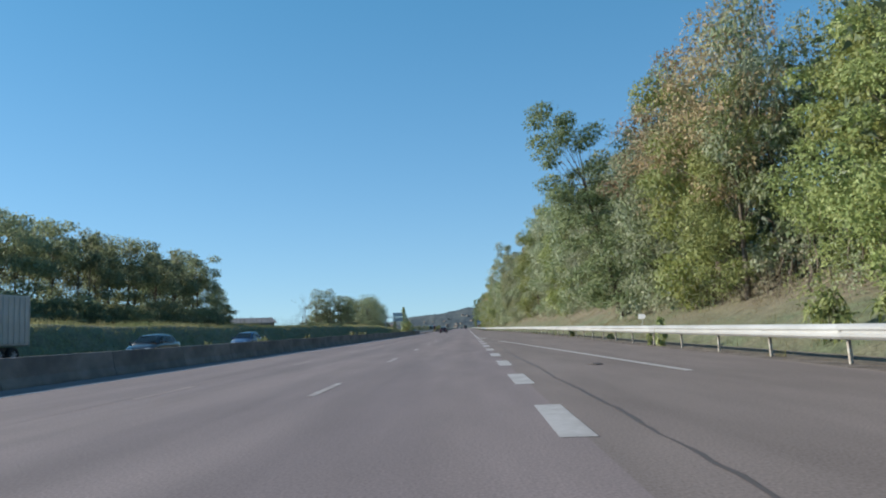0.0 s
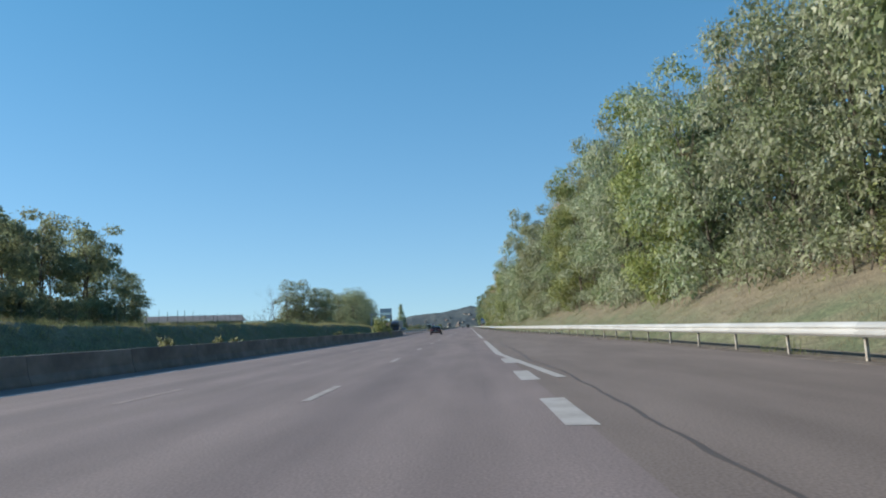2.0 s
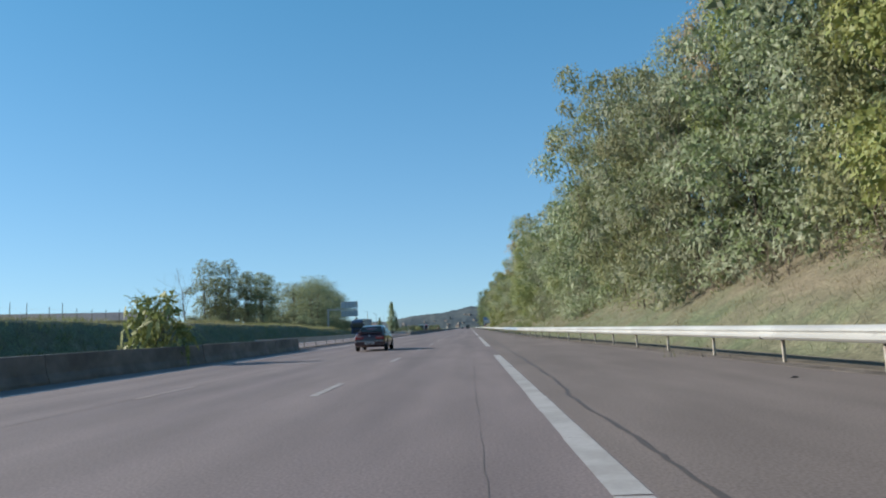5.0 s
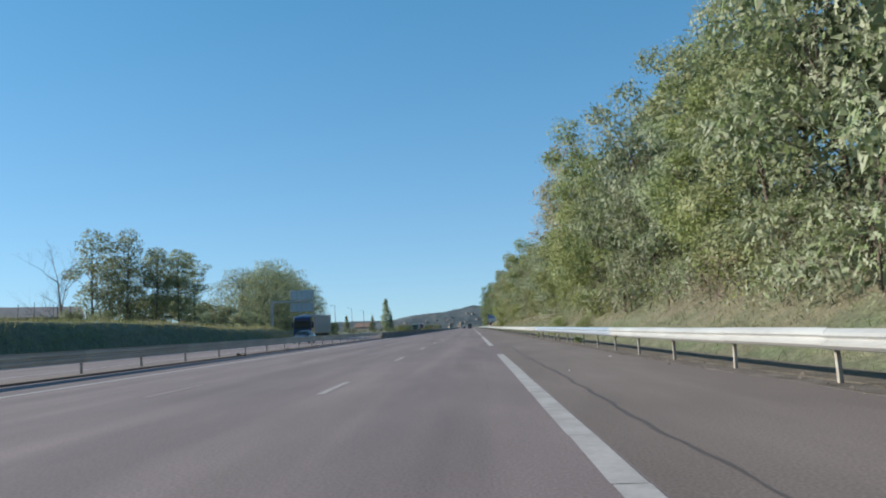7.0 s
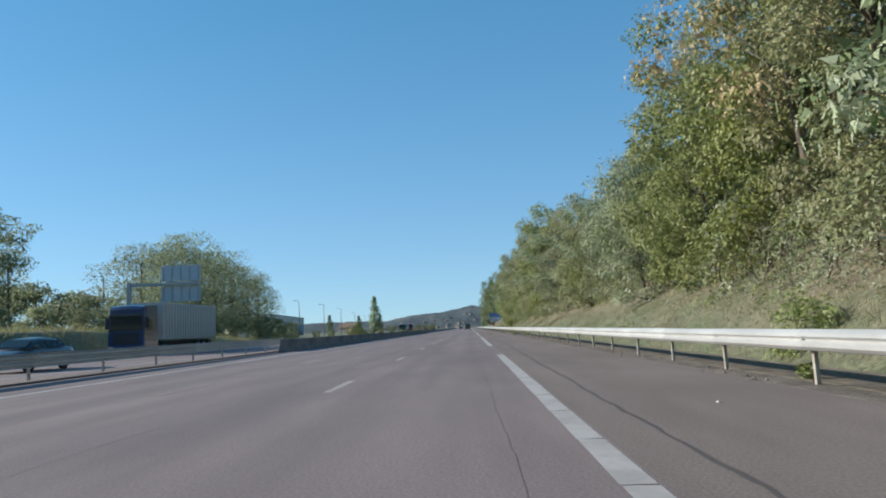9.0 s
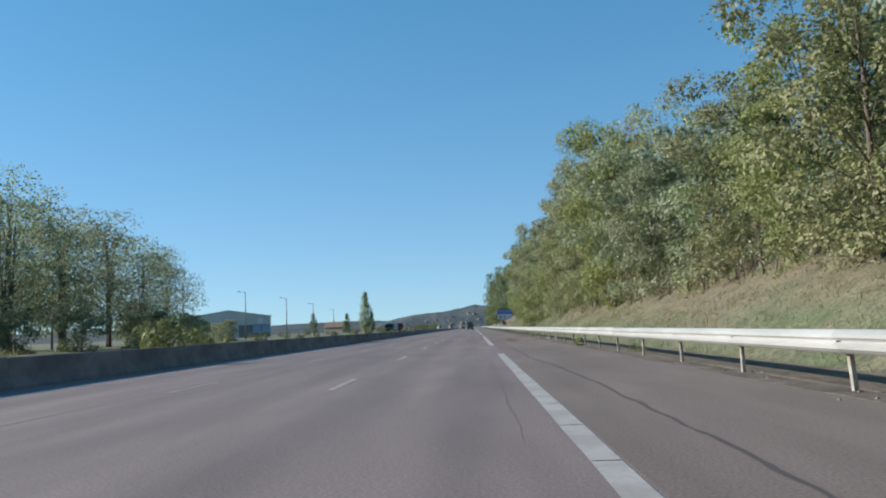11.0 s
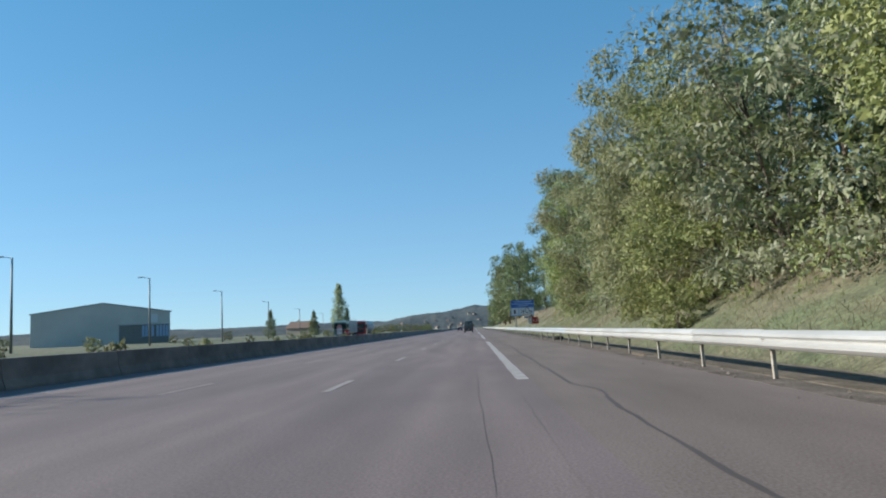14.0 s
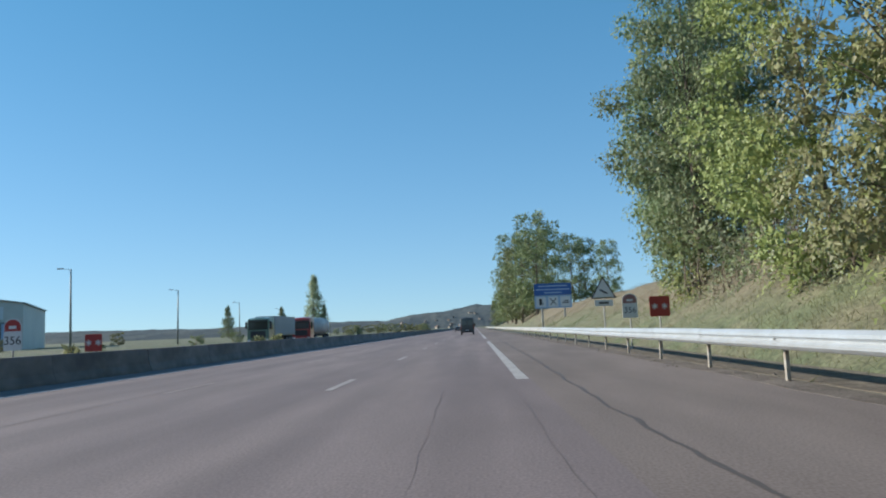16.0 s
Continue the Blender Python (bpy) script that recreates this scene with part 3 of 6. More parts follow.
def guard_rail(name, label, xf, stations, beam_z, face=-1, step=4.0, double=False, special=(), tall=1.0):
    ob = thing(name, label, "guard rail")
    prof = [(a if face < 0 else -a, b * tall) for a, b in BEAM]
    beam = prism([(a, b) for a, b in prof], -0.06, step + 0.06)
    for f in beam.faces:
        f.smooth = False
    me = bpy.data.meshes.new("beam")
    beam.to_mesh(me)
    beam.free()
    me.materials.append(GALV)
    swaps = []
    for first, last, mat in special:
        other = me.copy()
        other.materials.clear()
        other.materials.append(mat)
        swaps.append((first, last, other))
    mirror = bpy.data.meshes.new("beam")
    bm = prism([(-a, b) for a, b in prof], -0.06, step + 0.06)
    bm.to_mesh(mirror)
    bm.free()
    mirror.materials.append(GALV)
    pb = bmesh.new()
    for a, b, c, d in ((-0.032, -0.027, -0.04, 0.04), (0.027, 0.032, -0.04, 0.04), (-0.027, 0.027, -0.04, -0.035)):
        box(a, b, c, d, -0.1, beam_z + 0.26, bm=pb)
    post_me = bpy.data.meshes.new("post")
    pb.to_mesh(post_me)
    pb.free()
    post_me.materials.append(STEEL_POST)
    sb = box(-0.005, 0.11, -0.04, 0.04, beam_z + 0.1, beam_z + 0.2, 0.008)
    spacer_me = bpy.data.meshes.new("spacer")
    sb.to_mesh(spacer_me)
    sb.free()
    spacer_me.materials.append(STEEL_POST)
    for y, gap in stations:
        a = xf(y)
        h = -math.atan2(xf(y + gap) - a, gap)
        b = new("beam", next((m for s, e, m in swaps if s <= y < e), me))
        b.parent = ob
        b.matrix_local = Matrix.Translation((a - 0.10 * (-face), y, beam_z + random.uniform(-0.006, 0.006))) @ Matrix.Rotation(h, 4, "Z") @ Matrix.Diagonal((1, gap / step, 1, 1))
        if double:
            b = new("beam", mirror)
            b.parent = ob
            b.matrix_local = Matrix.Translation((a - 0.20 * (-face) - 0.02, y, beam_z)) @ Matrix.Rotation(h, 4, "Z") @ Matrix.Diagonal((1, gap / step, 1, 1))
        p = new("post", post_me)
        p.parent = ob
        p.matrix_local = Matrix.Translation((a + 0.05, y, 0)) @ Matrix.Rotation(random.uniform(-0.03, 0.03), 4, "X") @ Matrix.Rotation(random.uniform(-0.05, 0.02), 4, "Y")
        s = new("spacer", spacer_me)
        s.parent = ob
        s.matrix_local = Matrix.Translation((a - 0.10, y, 0))
    return ob


right_rail = guard_rail("guard_rail", "white-grey galvanised corrugated guard rail on steel posts", rail_x, spaced([-20.5, 15.92, 28.22, 44.79, 57.6, 69.4, 85.2, 97.04, 108.91, 120.3, 135.53, 147.39, 156.2, 201.88, 213.43, 221.36, 223.3, 227.34, 229.38, 233.16, 245.11, 257.3, 308.14, 324.16, 336.07, 348.09, 360.09, 376.23, 388.22, 399.99, 411.84, 427.52, 431.6, 760]), 0.528, special=((208, 240, GALV_NEW), (401, 470, GALV_CLEAN)), tall=1.07)
guard_rail("guard_rail", "grey galvanised double guard rail in the median opening", lambda y: -13.2, spaced([174.6, 219.6, 263.6, 284]), 0.42, face=1, double=True, tall=1.35)


# ---- trees ----
def reflectors(parent):
    """Small folded reflector flags bolted in the valley of the beam, and one white marker that stands above it."""
    bm = bmesh.new()
    top = [(0.0, -0.055), (0.0, 0.055), (-0.09, 0.03), (-0.09, -0.03)]
    a = [bm.verts.new((x, 0.0, z)) for x, z in top]
    b = [bm.verts.new((x, 0.016, z)) for x, z in top]
    for f in (a, b[::-1], *((a[i - 1], a[i], b[i], b[i - 1]) for i in range(4))):
        bm.faces.new(f)
    bmesh.ops.recalc_face_normals(bm, faces=bm.faces)
    me = bpy.data.meshes.new("reflector")
    bm.to_mesh(me)
    bm.free()
    me.materials.append(STEEL_POST)
    for y in (57.9, 105.4, 148.1, 208.2, 241.6, 290.0, 340.2, 390.0):
        ob = new("reflector", me)
        ob.parent = parent
        ob.matrix_local = pose(rail_x(y) - 0.10, y, 0.57)
    x = rail_x(49.16) - 0.13
    part("marker_strip", box(x - 0.012, x + 0.012, 49.1, 49.18, 0.52, 0.86, 0.006), WHITE_PLASTIC, parent, "upright white plastic marker strip")


WHITE_PLASTIC = material("white_plastic", (0.72, 0.72, 0.70), 0.45, spread=0.08, fine=8)
reflectors(right_rail)


def leaf_sprays(centres, spreads, counts, size, rng, aspect=0.36, per=6, length=0.75):
    """Feathery sprays: short drooping strands with small pointed leaflets to both sides."""
    k = np.maximum(1, counts // per)
    cs = np.repeat(centres, k, axis=0)
    sp = np.repeat(spreads, k)[:, None]
    n = len(cs)
    d = rng.normal(size=(n, 3))
    d /= np.linalg.norm(d, axis=1)[:, None]
    root = cs + d * rng.random((n, 1)) ** 0.5 * sp * np.array([1, 1, 0.72])
    run = d * np.array([1, 1, 0.5]) + 0.5 * rng.normal(size=(n, 3))
    run[:, 2] -= 0.25
    run /= np.linalg.norm(run, axis=1)[:, None]
    side = np.cross(run, rng.normal(size=(n, 3)) * 0.6 + np.array([0, 0, 1.0]))
    side /= np.linalg.norm(side, axis=1)[:, None] + 1e-9
    long = length * (0.55 + 0.8 * rng.random((n, 1)))
    vs = []
    for i in range(per):
        u = (i + 0.3) / per
        p = root + run * long * u - np.array([0, 0, 1.0]) * (long * 0.55 * u * u)
        way = side * (1 if i % 2 else -1) + run * 0.75 + 0.28 * rng.normal(size=(n, 3)) - np.array([0, 0, 0.35 * u + 0.1])
        way /= np.linalg.norm(way, axis=1)[:, None]
        ln = size * (0.7 + 0.6 * rng.random((n, 1))) * (1.1 - 0.35 * u)
        w = np.cross(way, np.cross(run, side) + 0.35 * rng.normal(size=(n, 3)))
        w *= ln * aspect * 0.55 / (np.linalg.norm(w, axis=1)[:, None] + 1e-9)
        vs.append(np.stack([p + w, p - w, p + way * ln], 1))
    v = np.stack(vs, 1).reshape(-1, 3)
    return v, np.arange(len(v)).reshape(-1, 3)


def leaf_cloud(centres, spreads, counts, size, rng, droop=0.35, aspect=0.36):
    """Single pointed leaves round the given clump centres; numpy arrays of vertices and faces."""
    cs = np.repeat(centres, counts, axis=0)
    sp = np.repeat(spreads, counts)[:, None]
    n = len(cs)
    d = rng.normal(size=(n, 3))
    d /= np.linalg.norm(d, axis=1)[:, None]
    r = rng.random((n, 1)) ** 0.45
    p = cs + d * r * sp * np.array([1, 1, 0.72])
    out = d + np.array([0, 0, 0.15]) + 0.6 * rng.normal(size=(n, 3))
    out[:, 2] -= droop
    out /= np.linalg.norm(out, axis=1)[:, None]
    side = np.cross(out, rng.normal(size=(n, 3)))
    side /= np.linalg.norm(side, axis=1)[:, None] + 1e-9
    nrm = np.cross(side, out)
    ln = size * (0.6 + 0.8 * rng.random((n, 1)))
    w = ln * aspect * 0.5
    v = np.stack([p + side * w * 1.1, p - side * w * 1.1, p + out * ln - nrm * ln * 0.1], 1).reshape(-1, 3)
    f = np.arange(n * 3).reshape(-1, 3)
    return v, f


def crown_of_fronds(centres, radii, rng, length=0.55, width=0.19, count=100, leaflets=5, droop=0.30, face=(-0.6, -0.4, 0.35), core=1.0):
    """Rounded boughs covered with compound leaves: each frond is a drooping stalk with pairs of pointed leaflets,
    or a single blade where leaflets is 0. Larger shaded leaves fill the inside of each bough."""
    up = np.array([0, 0, 1.0])
    k = np.maximum(8, (count * (radii / radii.mean()) ** 2).astype(int))
    cs, rs = np.repeat(centres, k, axis=0), np.repeat(radii, k)[:, None]
    n = len(cs)
    d = rng.normal(size=(n, 3)) + np.array(face)
    d /= np.linalg.norm(d, axis=1)[:, None]
    # fronds sit in tufts, so that the surface of a bough is uneven
    bulge = 1 + 0.22 * np.sin(5.0 * d[:, :1] + 3.1 * cs[:, :1]) * np.sin(5.5 * d[:, 2:] + 2.3 * cs[:, 1:2]) + 0.10 * np.sin(11 * d[:, 1:2] + cs[:, 2:])
    p = cs + d * rs * bulge * (0.74 + 0.34 * rng.random((n, 1)) ** 0.8) * np.array([1, 1, 0.62])
    way = d * 0.6 + 0.6 * rng.normal(size=(n, 3)) - up * droop
    way /= np.linalg.norm(way, axis=1)[:, None]
    blade = d * 0.8 + up * 0.45 + 0.24 * rng.normal(size=(n, 3))
    side = np.cross(way, blade)
    side /= np.linalg.norm(side, axis=1)[:, None] + 1e-9
    ln = length * (0.55 + 0.75 * rng.random((n, 1)))
    wd = ln / length * width / 2
    if leaflets:
        vs = []
        for i in range(leaflets):
            u, q = i / leaflets, (i + 1.05) / leaflets
            taper = (0.75, 1.0, 0.95, 0.8, 0.5, 0.3)[min(5, int(6 * (i + 0.3) / leaflets))]
            root = p + way * ln * u - up * (droop * 0.8 * ln * u * u)
            mid = p + way * ln * q - up * (droop * 0.8 * ln * q * q) - up * wd * 0.35
            vs.append(np.stack([root, mid + side * wd * taper, mid - side * wd * taper], 1))
        v = np.stack(vs, 1).reshape(-1, 3)
        f = np.arange(len(v)).reshape(-1, 3)
    else:
        v = np.stack([p + side * wd, p - side * wd, p + way * ln - up * droop * 0.5 * ln], 1).reshape(-1, 3)
        f = np.arange(len(v)).reshape(-1, 3)
    v2, f2 = leaf_cloud(centres, radii * 0.74, np.maximum(6, (radii * 80 * core).astype(int)), 0.26, rng, aspect=0.8)
    return np.concatenate([v, v2]), np.concatenate([f, f2 + len(v)])


def np_mesh(name, v, f, mat):
    me = bpy.data.meshes.new(name)
    me.vertices.add(len(v))
    me.vertices.foreach_set("co", v.astype(np.float32).ravel())
    me.loops.add(f.size)
    me.loops.foreach_set("vertex_index", f.astype(np.int32).ravel())
    me.polygons.add(len(f))
    me.polygons.foreach_set("loop_start", np.arange(0, f.size, f.shape[1], dtype=np.int32))
    me.polygons.foreach_set("loop_total", np.full(len(f), f.shape[1], dtype=np.int32))
    me.update(calc_edges=True)
    me.materials.append(mat)
    return me


def tree(name, label, height, radius, mat, seed, clumps=70, per=55, leaf=0.34, low=0.18, shape="round", trunk_r=0.16, category="tree", aspect=0.36, clump_r=0.80, stems=1, kind="", edge=0.0, spray=0.0, lobes=0, fronds=None):
    """A tapered trunk with forking limbs and a crown of leaf clumps at their ends."""
    rng = np.random.default_rng(seed)
    rnd = random.Random(seed)
    ob = thing(name, label, category, kind=kind)
    cents = []
    want, tries = lobes or clumps, 0
    while len(cents) < want:
        u = low + (1 - low) * rnd.random() ** (1.5 if category == "bush" else 1.0)
        ang = rnd.uniform(0, 2 * math.pi)
        k = (u - low) / (1 - low)
        if shape == "round":
            wide = math.sin(math.pi * min(1, 0.12 + 0.86 * k)) ** 0.6
        elif shape == "spire":
            wide = max(0.08, math.sin(math.pi * (0.15 + 0.85 * k)) ** 0.8)
        elif shape == "cone":
            wide = max(0.05, 1 - k) ** 0.75
        else:
            wide = 0.45 + 0.55 * math.sin(math.pi * min(1, 0.2 + 0.7 * k))
        if edge and -0.85 * math.cos(ang) - 0.5 * math.sin(ang) < -0.15 and rnd.random() < edge:
            continue
        lobe = 0.78 + 0.30 * noise.noise((math.cos(ang) * 1.6 + seed, math.sin(ang) * 1.6, u * 4.0))
        rr = radius * wide * lobe * (0.45 + 0.55 * rnd.random()) if rnd.random() > 0.12 else radius * wide * rnd.uniform(0.2, 1.1)
        z = height * u * (0.94 + 0.1 * noise.noise((ang * 1.3, seed, 3)))
        spot = (rr * math.cos(ang), rr * math.sin(ang), z)
        tries += 1
        if fronds and tries < 4000 and any((Vector(spot) - Vector(c)).length < radius * 0.47 for c in cents):
            continue
        cents.append(spot)
    if fronds:
        girth = np.array([rnd.uniform(0.72, 1.28) for _ in cents]) * radius * 0.34
    cents = np.array(cents)
    # limbs first: trunk, then a branch towards every other clump
    bm = bmesh.new()
    for s in range(stems):
        ox, oy = (rnd.uniform(-0.5, 0.5), rnd.uniform(-0.5, 0.5)) if stems > 1 else (0, 0)
        lean = (rnd.uniform(-0.06, 0.06) * height, rnd.uniform(-0.06, 0.06) * height)
        spine = [(ox + lean[0] * t * t + 0.12 * rnd.uniform(-1, 1) * (0 < t < 1), oy + lean[1] * t * t + 0.12 * rnd.uniform(-1, 1) * (0 < t < 1), height * 0.9 * t - 0.3 * (t == 0)) for t in (0, 0.08, 0.2, 0.38, 0.58, 0.8, 1.0)]
        rads = [trunk_r * f for f in (1.25, 1.0, 0.86, 0.66, 0.45, 0.24, 0.07)]
        tube(spine, rads, 6, bm)
    for i in range(0, len(cents), 1 if fronds else 3):
        c = Vector(cents[i])
        t = max(0.12, min(0.85, c.z / height * 0.72))
        a = Vector((lean[0] * t * t, lean[1] * t * t, height * 0.9 * t))
        mid = a.lerp(c, 0.5) + Vector((rnd.uniform(-0.2, 0.2), rnd.uniform(-0.2, 0.2), 0.05 * (c - a).length))
        r0 = trunk_r * 0.36 * (1 - 0.6 * t)
        tube([a, mid, c], [r0, r0 * 0.6, r0 * 0.2], 3, bm)
    part("trunk", bm, BARK, ob, smooth=True)
    counts = rng.integers(int(per * 0.6), int(per * 1.4), len(cents))
    spreads = clump_r * (0.65 + 0.7 * rng.random(len(cents)))
    if fronds:
        v, f = crown_of_fronds(cents, girth, rng, **fronds)
    elif spray:
        v, f = leaf_sprays(cents, spreads, counts, leaf, rng, aspect, length=spray)
    else:
        v, f = leaf_cloud(cents, spreads, counts, leaf, rng, aspect=aspect)
    me = np_mesh("crown", v, f, mat)
    c = new("crown", me)
    c.parent = ob
    return ob


def place(base, x, y, scale=1.0, turn=None, z=None, sx=1.0, label="", group="", lean=0.0):
    z = ground_z(x, y) - 0.05 if z is None else z
    turn = random.uniform(0, 360) if turn is None else turn
    m = Matrix.Translation((x, y, z)) @ Matrix.Rotation(radians(lean), 4, "Y") @ Matrix.Rotation(radians(turn), 4, "Z") @ Matrix.Diagonal((scale * sx, scale * sx, scale, 1))
    c = copy_thing(base, m)
    if label:
        tagged(c, label)
    if group:
        tagged(c, group=group)
    return c


def discard(ob):
    for o in (*ob.children_recursive, ob):
        bpy.data.objects.remove(o)


# height of the crowns above the road, and the trees' distance behind the rail, along the road
TOPS = [(-10, 19), (30, 21), (60, 24.5), (100, 23.5), (120, 23.5), (150, 25), (177, 26.5), (193, 26.5), (204, 21.5), (219, 20), (235, 20.5), (246, 22), (262, 18), (277, 19.5), (293, 18), (310, 15.6), (323, 15.8), (337, 18.0), (347, 20), (360, 21.5), (376, 20.5), (388, 17), (400, 19.5), (413, 21), (424, 19), (436, 19), (448, 20.5), (470, 20)]
BACK = [(-10, 9.3), (28, 9.2), (32, 11.2), (43, 11.2), (47, 8.8), (70, 8.9), (120, 9.0), (150, 8.6), (200, 7.4), (235, 7.6), (300, 7.5), (330, 7.6), (366, 6.8), (400, 7.2), (435, 7.4), (450, 8.4), (470, 8.4)]


# distance of the bushes behind the rail, along the road
BUSHES = [(-10, 9.0), (60, 8.8), (100, 8.7), (140, 8.4), (170, 7.6), (205, 6.9), (240, 6.7), (256, 6.8), (275, 8.4), (300, 8.2), (345, 7.8), (385, 7.6), (430, 7.1), (460, 7.4)]
# share of silver, pale silver, green, olive, dark and yellow trees up to each place along the road
MIXTURE = [(42, (5, 5, 42, 3, 3, 42)), (72, (50, 40, 5, 3, 0, 2)), (118, (50, 38, 4, 2, 1, 5)), (205, (28, 22, 18, 18, 4, 10)), (300, (28, 20, 26, 10, 4, 12)), (400, (14, 12, 20, 38, 2, 14)), (600, (10, 8, 8, 60, 4, 10))]


def forest():
    front = dict(edge=0.92, lobes=25)
    broad = dict(length=0.29, width=0.125, count=170, leaflets=3, droop=0.22)
    fine = dict(length=0.145, width=0.108, count=460, leaflets=0)
    airy = dict(length=0.17, width=0.10, count=230, leaflets=0, core=0.45)
    kinds = {
        "silver": (tree("ailanthus_tree", "tall tree with silvery-green feathery leaves on a bank", 15.0, 4.3, LEAF_SILVER, 11, low=0.06, shape="full", fronds=broad, **front), 15.0),
        "silver2": (tree("ailanthus_tree", "broad tree with pale silvery-green leaves on a bank", 13.0, 4.6, LEAF_SILVER, 12, low=0.06, shape="full", fronds=broad, **front), 13.0),
        "green": (tree("locust_tree", "tall tree with fresh green leaves on a bank", 15.0, 4.2, LEAF_GREEN, 13, low=0.06, shape="full", fronds=fine, **front), 15.0),
        "olive": (tree("oak_tree", "tall tree with dull olive leaves on a bank", 15.5, 4.4, LEAF_OLIVE, 14, low=0.06, shape="full", fronds=fine, **front), 15.5),
        "dark": (tree("oak_tree", "tall dark green tree on a bank", 14.0, 4.0, LEAF_DARK, 15, low=0.06, shape="full", fronds=fine, **front), 14.0),
        "rust": (tree("oak_tree", "tall tree turning autumn brown on a bank", 16.0, 4.4, LEAF_RUST, 16, low=0.40, shape="round", edge=0.8, lobes=15, fronds=airy), 16.0),
        "high": (tree("oak_tree", "tall thin-crowned olive tree rising behind others on a bank", 16.0, 4.2, LEAF_OLIVE, 18, low=0.40, shape="round", edge=0.8, lobes=15, fronds=airy), 16.0),
        "yellow": (tree("locust_tree", "tree with yellowing leaves on a bank", 12.0, 3.6, LEAF_YELLOW, 17, low=0.06, shape="full", fronds=fine, **front), 12.0),
    }
    rnd = random.Random(21)
    y = -4.0
    while y < 441:
        k = rnd.choices(["silver", "silver2", "green", "olive", "dark", "yellow"], next(w for end, w in MIXTURE if y < end))[0]
        ob, h = kinds[k]
        x = rail_x(y) + lerp_table(BACK, y) + rnd.uniform(-1.3, 1.5)
        top = lerp_table(TOPS, y) * rnd.uniform(0.62, 0.92) - ground_z(x, y) + 1.1
        place(ob, x, y, top / h, z=ground_z(x, y) - 1.1, turn=rnd.uniform(-40, 40), sx=rnd.uniform(0.85, 1.0) * min(1.15, 14 / top), group="trees on the bank", lean=rnd.uniform(-11, -1) if y > 60 else rnd.uniform(-7, 0))
        y += rnd.uniform(5.2, 6.8)
    y = 0.0
    while y < 440:
        k = rnd.choices(["rust", "high", "olive", "green", "yellow"], [34, 40, 14, 12, 4])[0]
        ob, h = kinds[k]
        x = rail_x(y) + lerp_table(BACK, y) + 4.6 + rnd.uniform(-1.0, 1.0)
        top = lerp_table(TOPS, y) * rnd.uniform(0.9, 1.06) - ground_z(x, y)
        place(ob, x, y, top / h, turn=rnd.uniform(-40, 40), sx=rnd.uniform(0.8, 0.95) * min(1.1, 16 / top), group="trees on the bank", lean=rnd.uniform(-7, 1))
        y += rnd.uniform(4.6, 6.2)
    full = tree("ailanthus_tree", "tall dense grey-green tree standing at the end of the wood", 15.5, 4.2, LEAF_GREY, 19, low=0.05, shape="full", trunk_r=0.2, lobes=46, fronds=dict(fine, count=420))
    for x, y, top, s in ((11.9, 453.5, 17.0, 0.85), (12.8, 457.5, 17.5, 0.85), (14.5, 462, 15.0, 0.85), (16.5, 459, 17.5, 0.9)):
        place(full, x, y, top / 15.5, turn=30 * y, sx=s, group="trees on the bank")
    discard(full)
    place(kinds["rust"][0], 12.2, 259, 16.8 / 16, turn=0, sx=0.95, label="brownish tree leaning out over the verge", lean=-8)
    place(kinds["high"][0], 12.6, 254, 17.5 / 16, turn=20, sx=0.95, label="olive tree leaning out over the verge", lean=-7)
    lone = tree("oak_tree", "tall dark tree with a dense crown high above its neighbours", 20.0, 3.3, LEAF_DARK, 23, low=0.07, shape="full", trunk_r=0.14, lobes=44, fronds=fine)
    place(lone, 14.6, 69, 1.1, turn=10, sx=1.2, lean=-16)
    discard(lone)
    for x, y, top in ((16.2, 43, 19.5), (17.0, 50, 21.5), (16.6, 57, 21.5)):
        place(kinds["rust"][0], x, y, (top - ground_z(x, y)) / 16, turn=0, sx=0.95, label="tall tree with thinning reddish-brown autumn leaves")
    place(kinds["green"][0], 16.4, 43.4, 0.85, turn=0, sx=0.85)
    # thicker wood behind, with coarser foliage whose dark colour paints in the inner shade
    wood = tree("wood_tree", "dense green tree deeper in the wood, leaves darkened as shade", 15.0, 4.6, LEAF_SHADE, 71, 76, 28, 0.60, 0.05, "full", 0.2, clump_r=1.2, aspect=0.55)
    wood2 = tree("wood_tree", "dense tree deeper in the wood, shade put into its green leaves", 15.0, 4.6, LEAF_SHADE, 72, 76, 28, 0.60, 0.05, "full", 0.2, clump_r=1.2, aspect=0.55)
    y = -2.0
    while y < 440:
        for off, f in ((2.4, 0.78),):
            x = rail_x(y) + lerp_table(BACK, y) + off + rnd.uniform(-0.8, 0.8)
            top = lerp_table(TOPS, y) * f * rnd.uniform(0.9, 1.05) - ground_z(x, y)
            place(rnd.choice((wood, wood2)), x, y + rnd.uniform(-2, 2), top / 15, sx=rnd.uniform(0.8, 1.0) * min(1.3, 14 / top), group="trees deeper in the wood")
        y += 5.0
    discard(wood)
    discard(wood2)
    for ob, h in kinds.values():
        discard(ob)


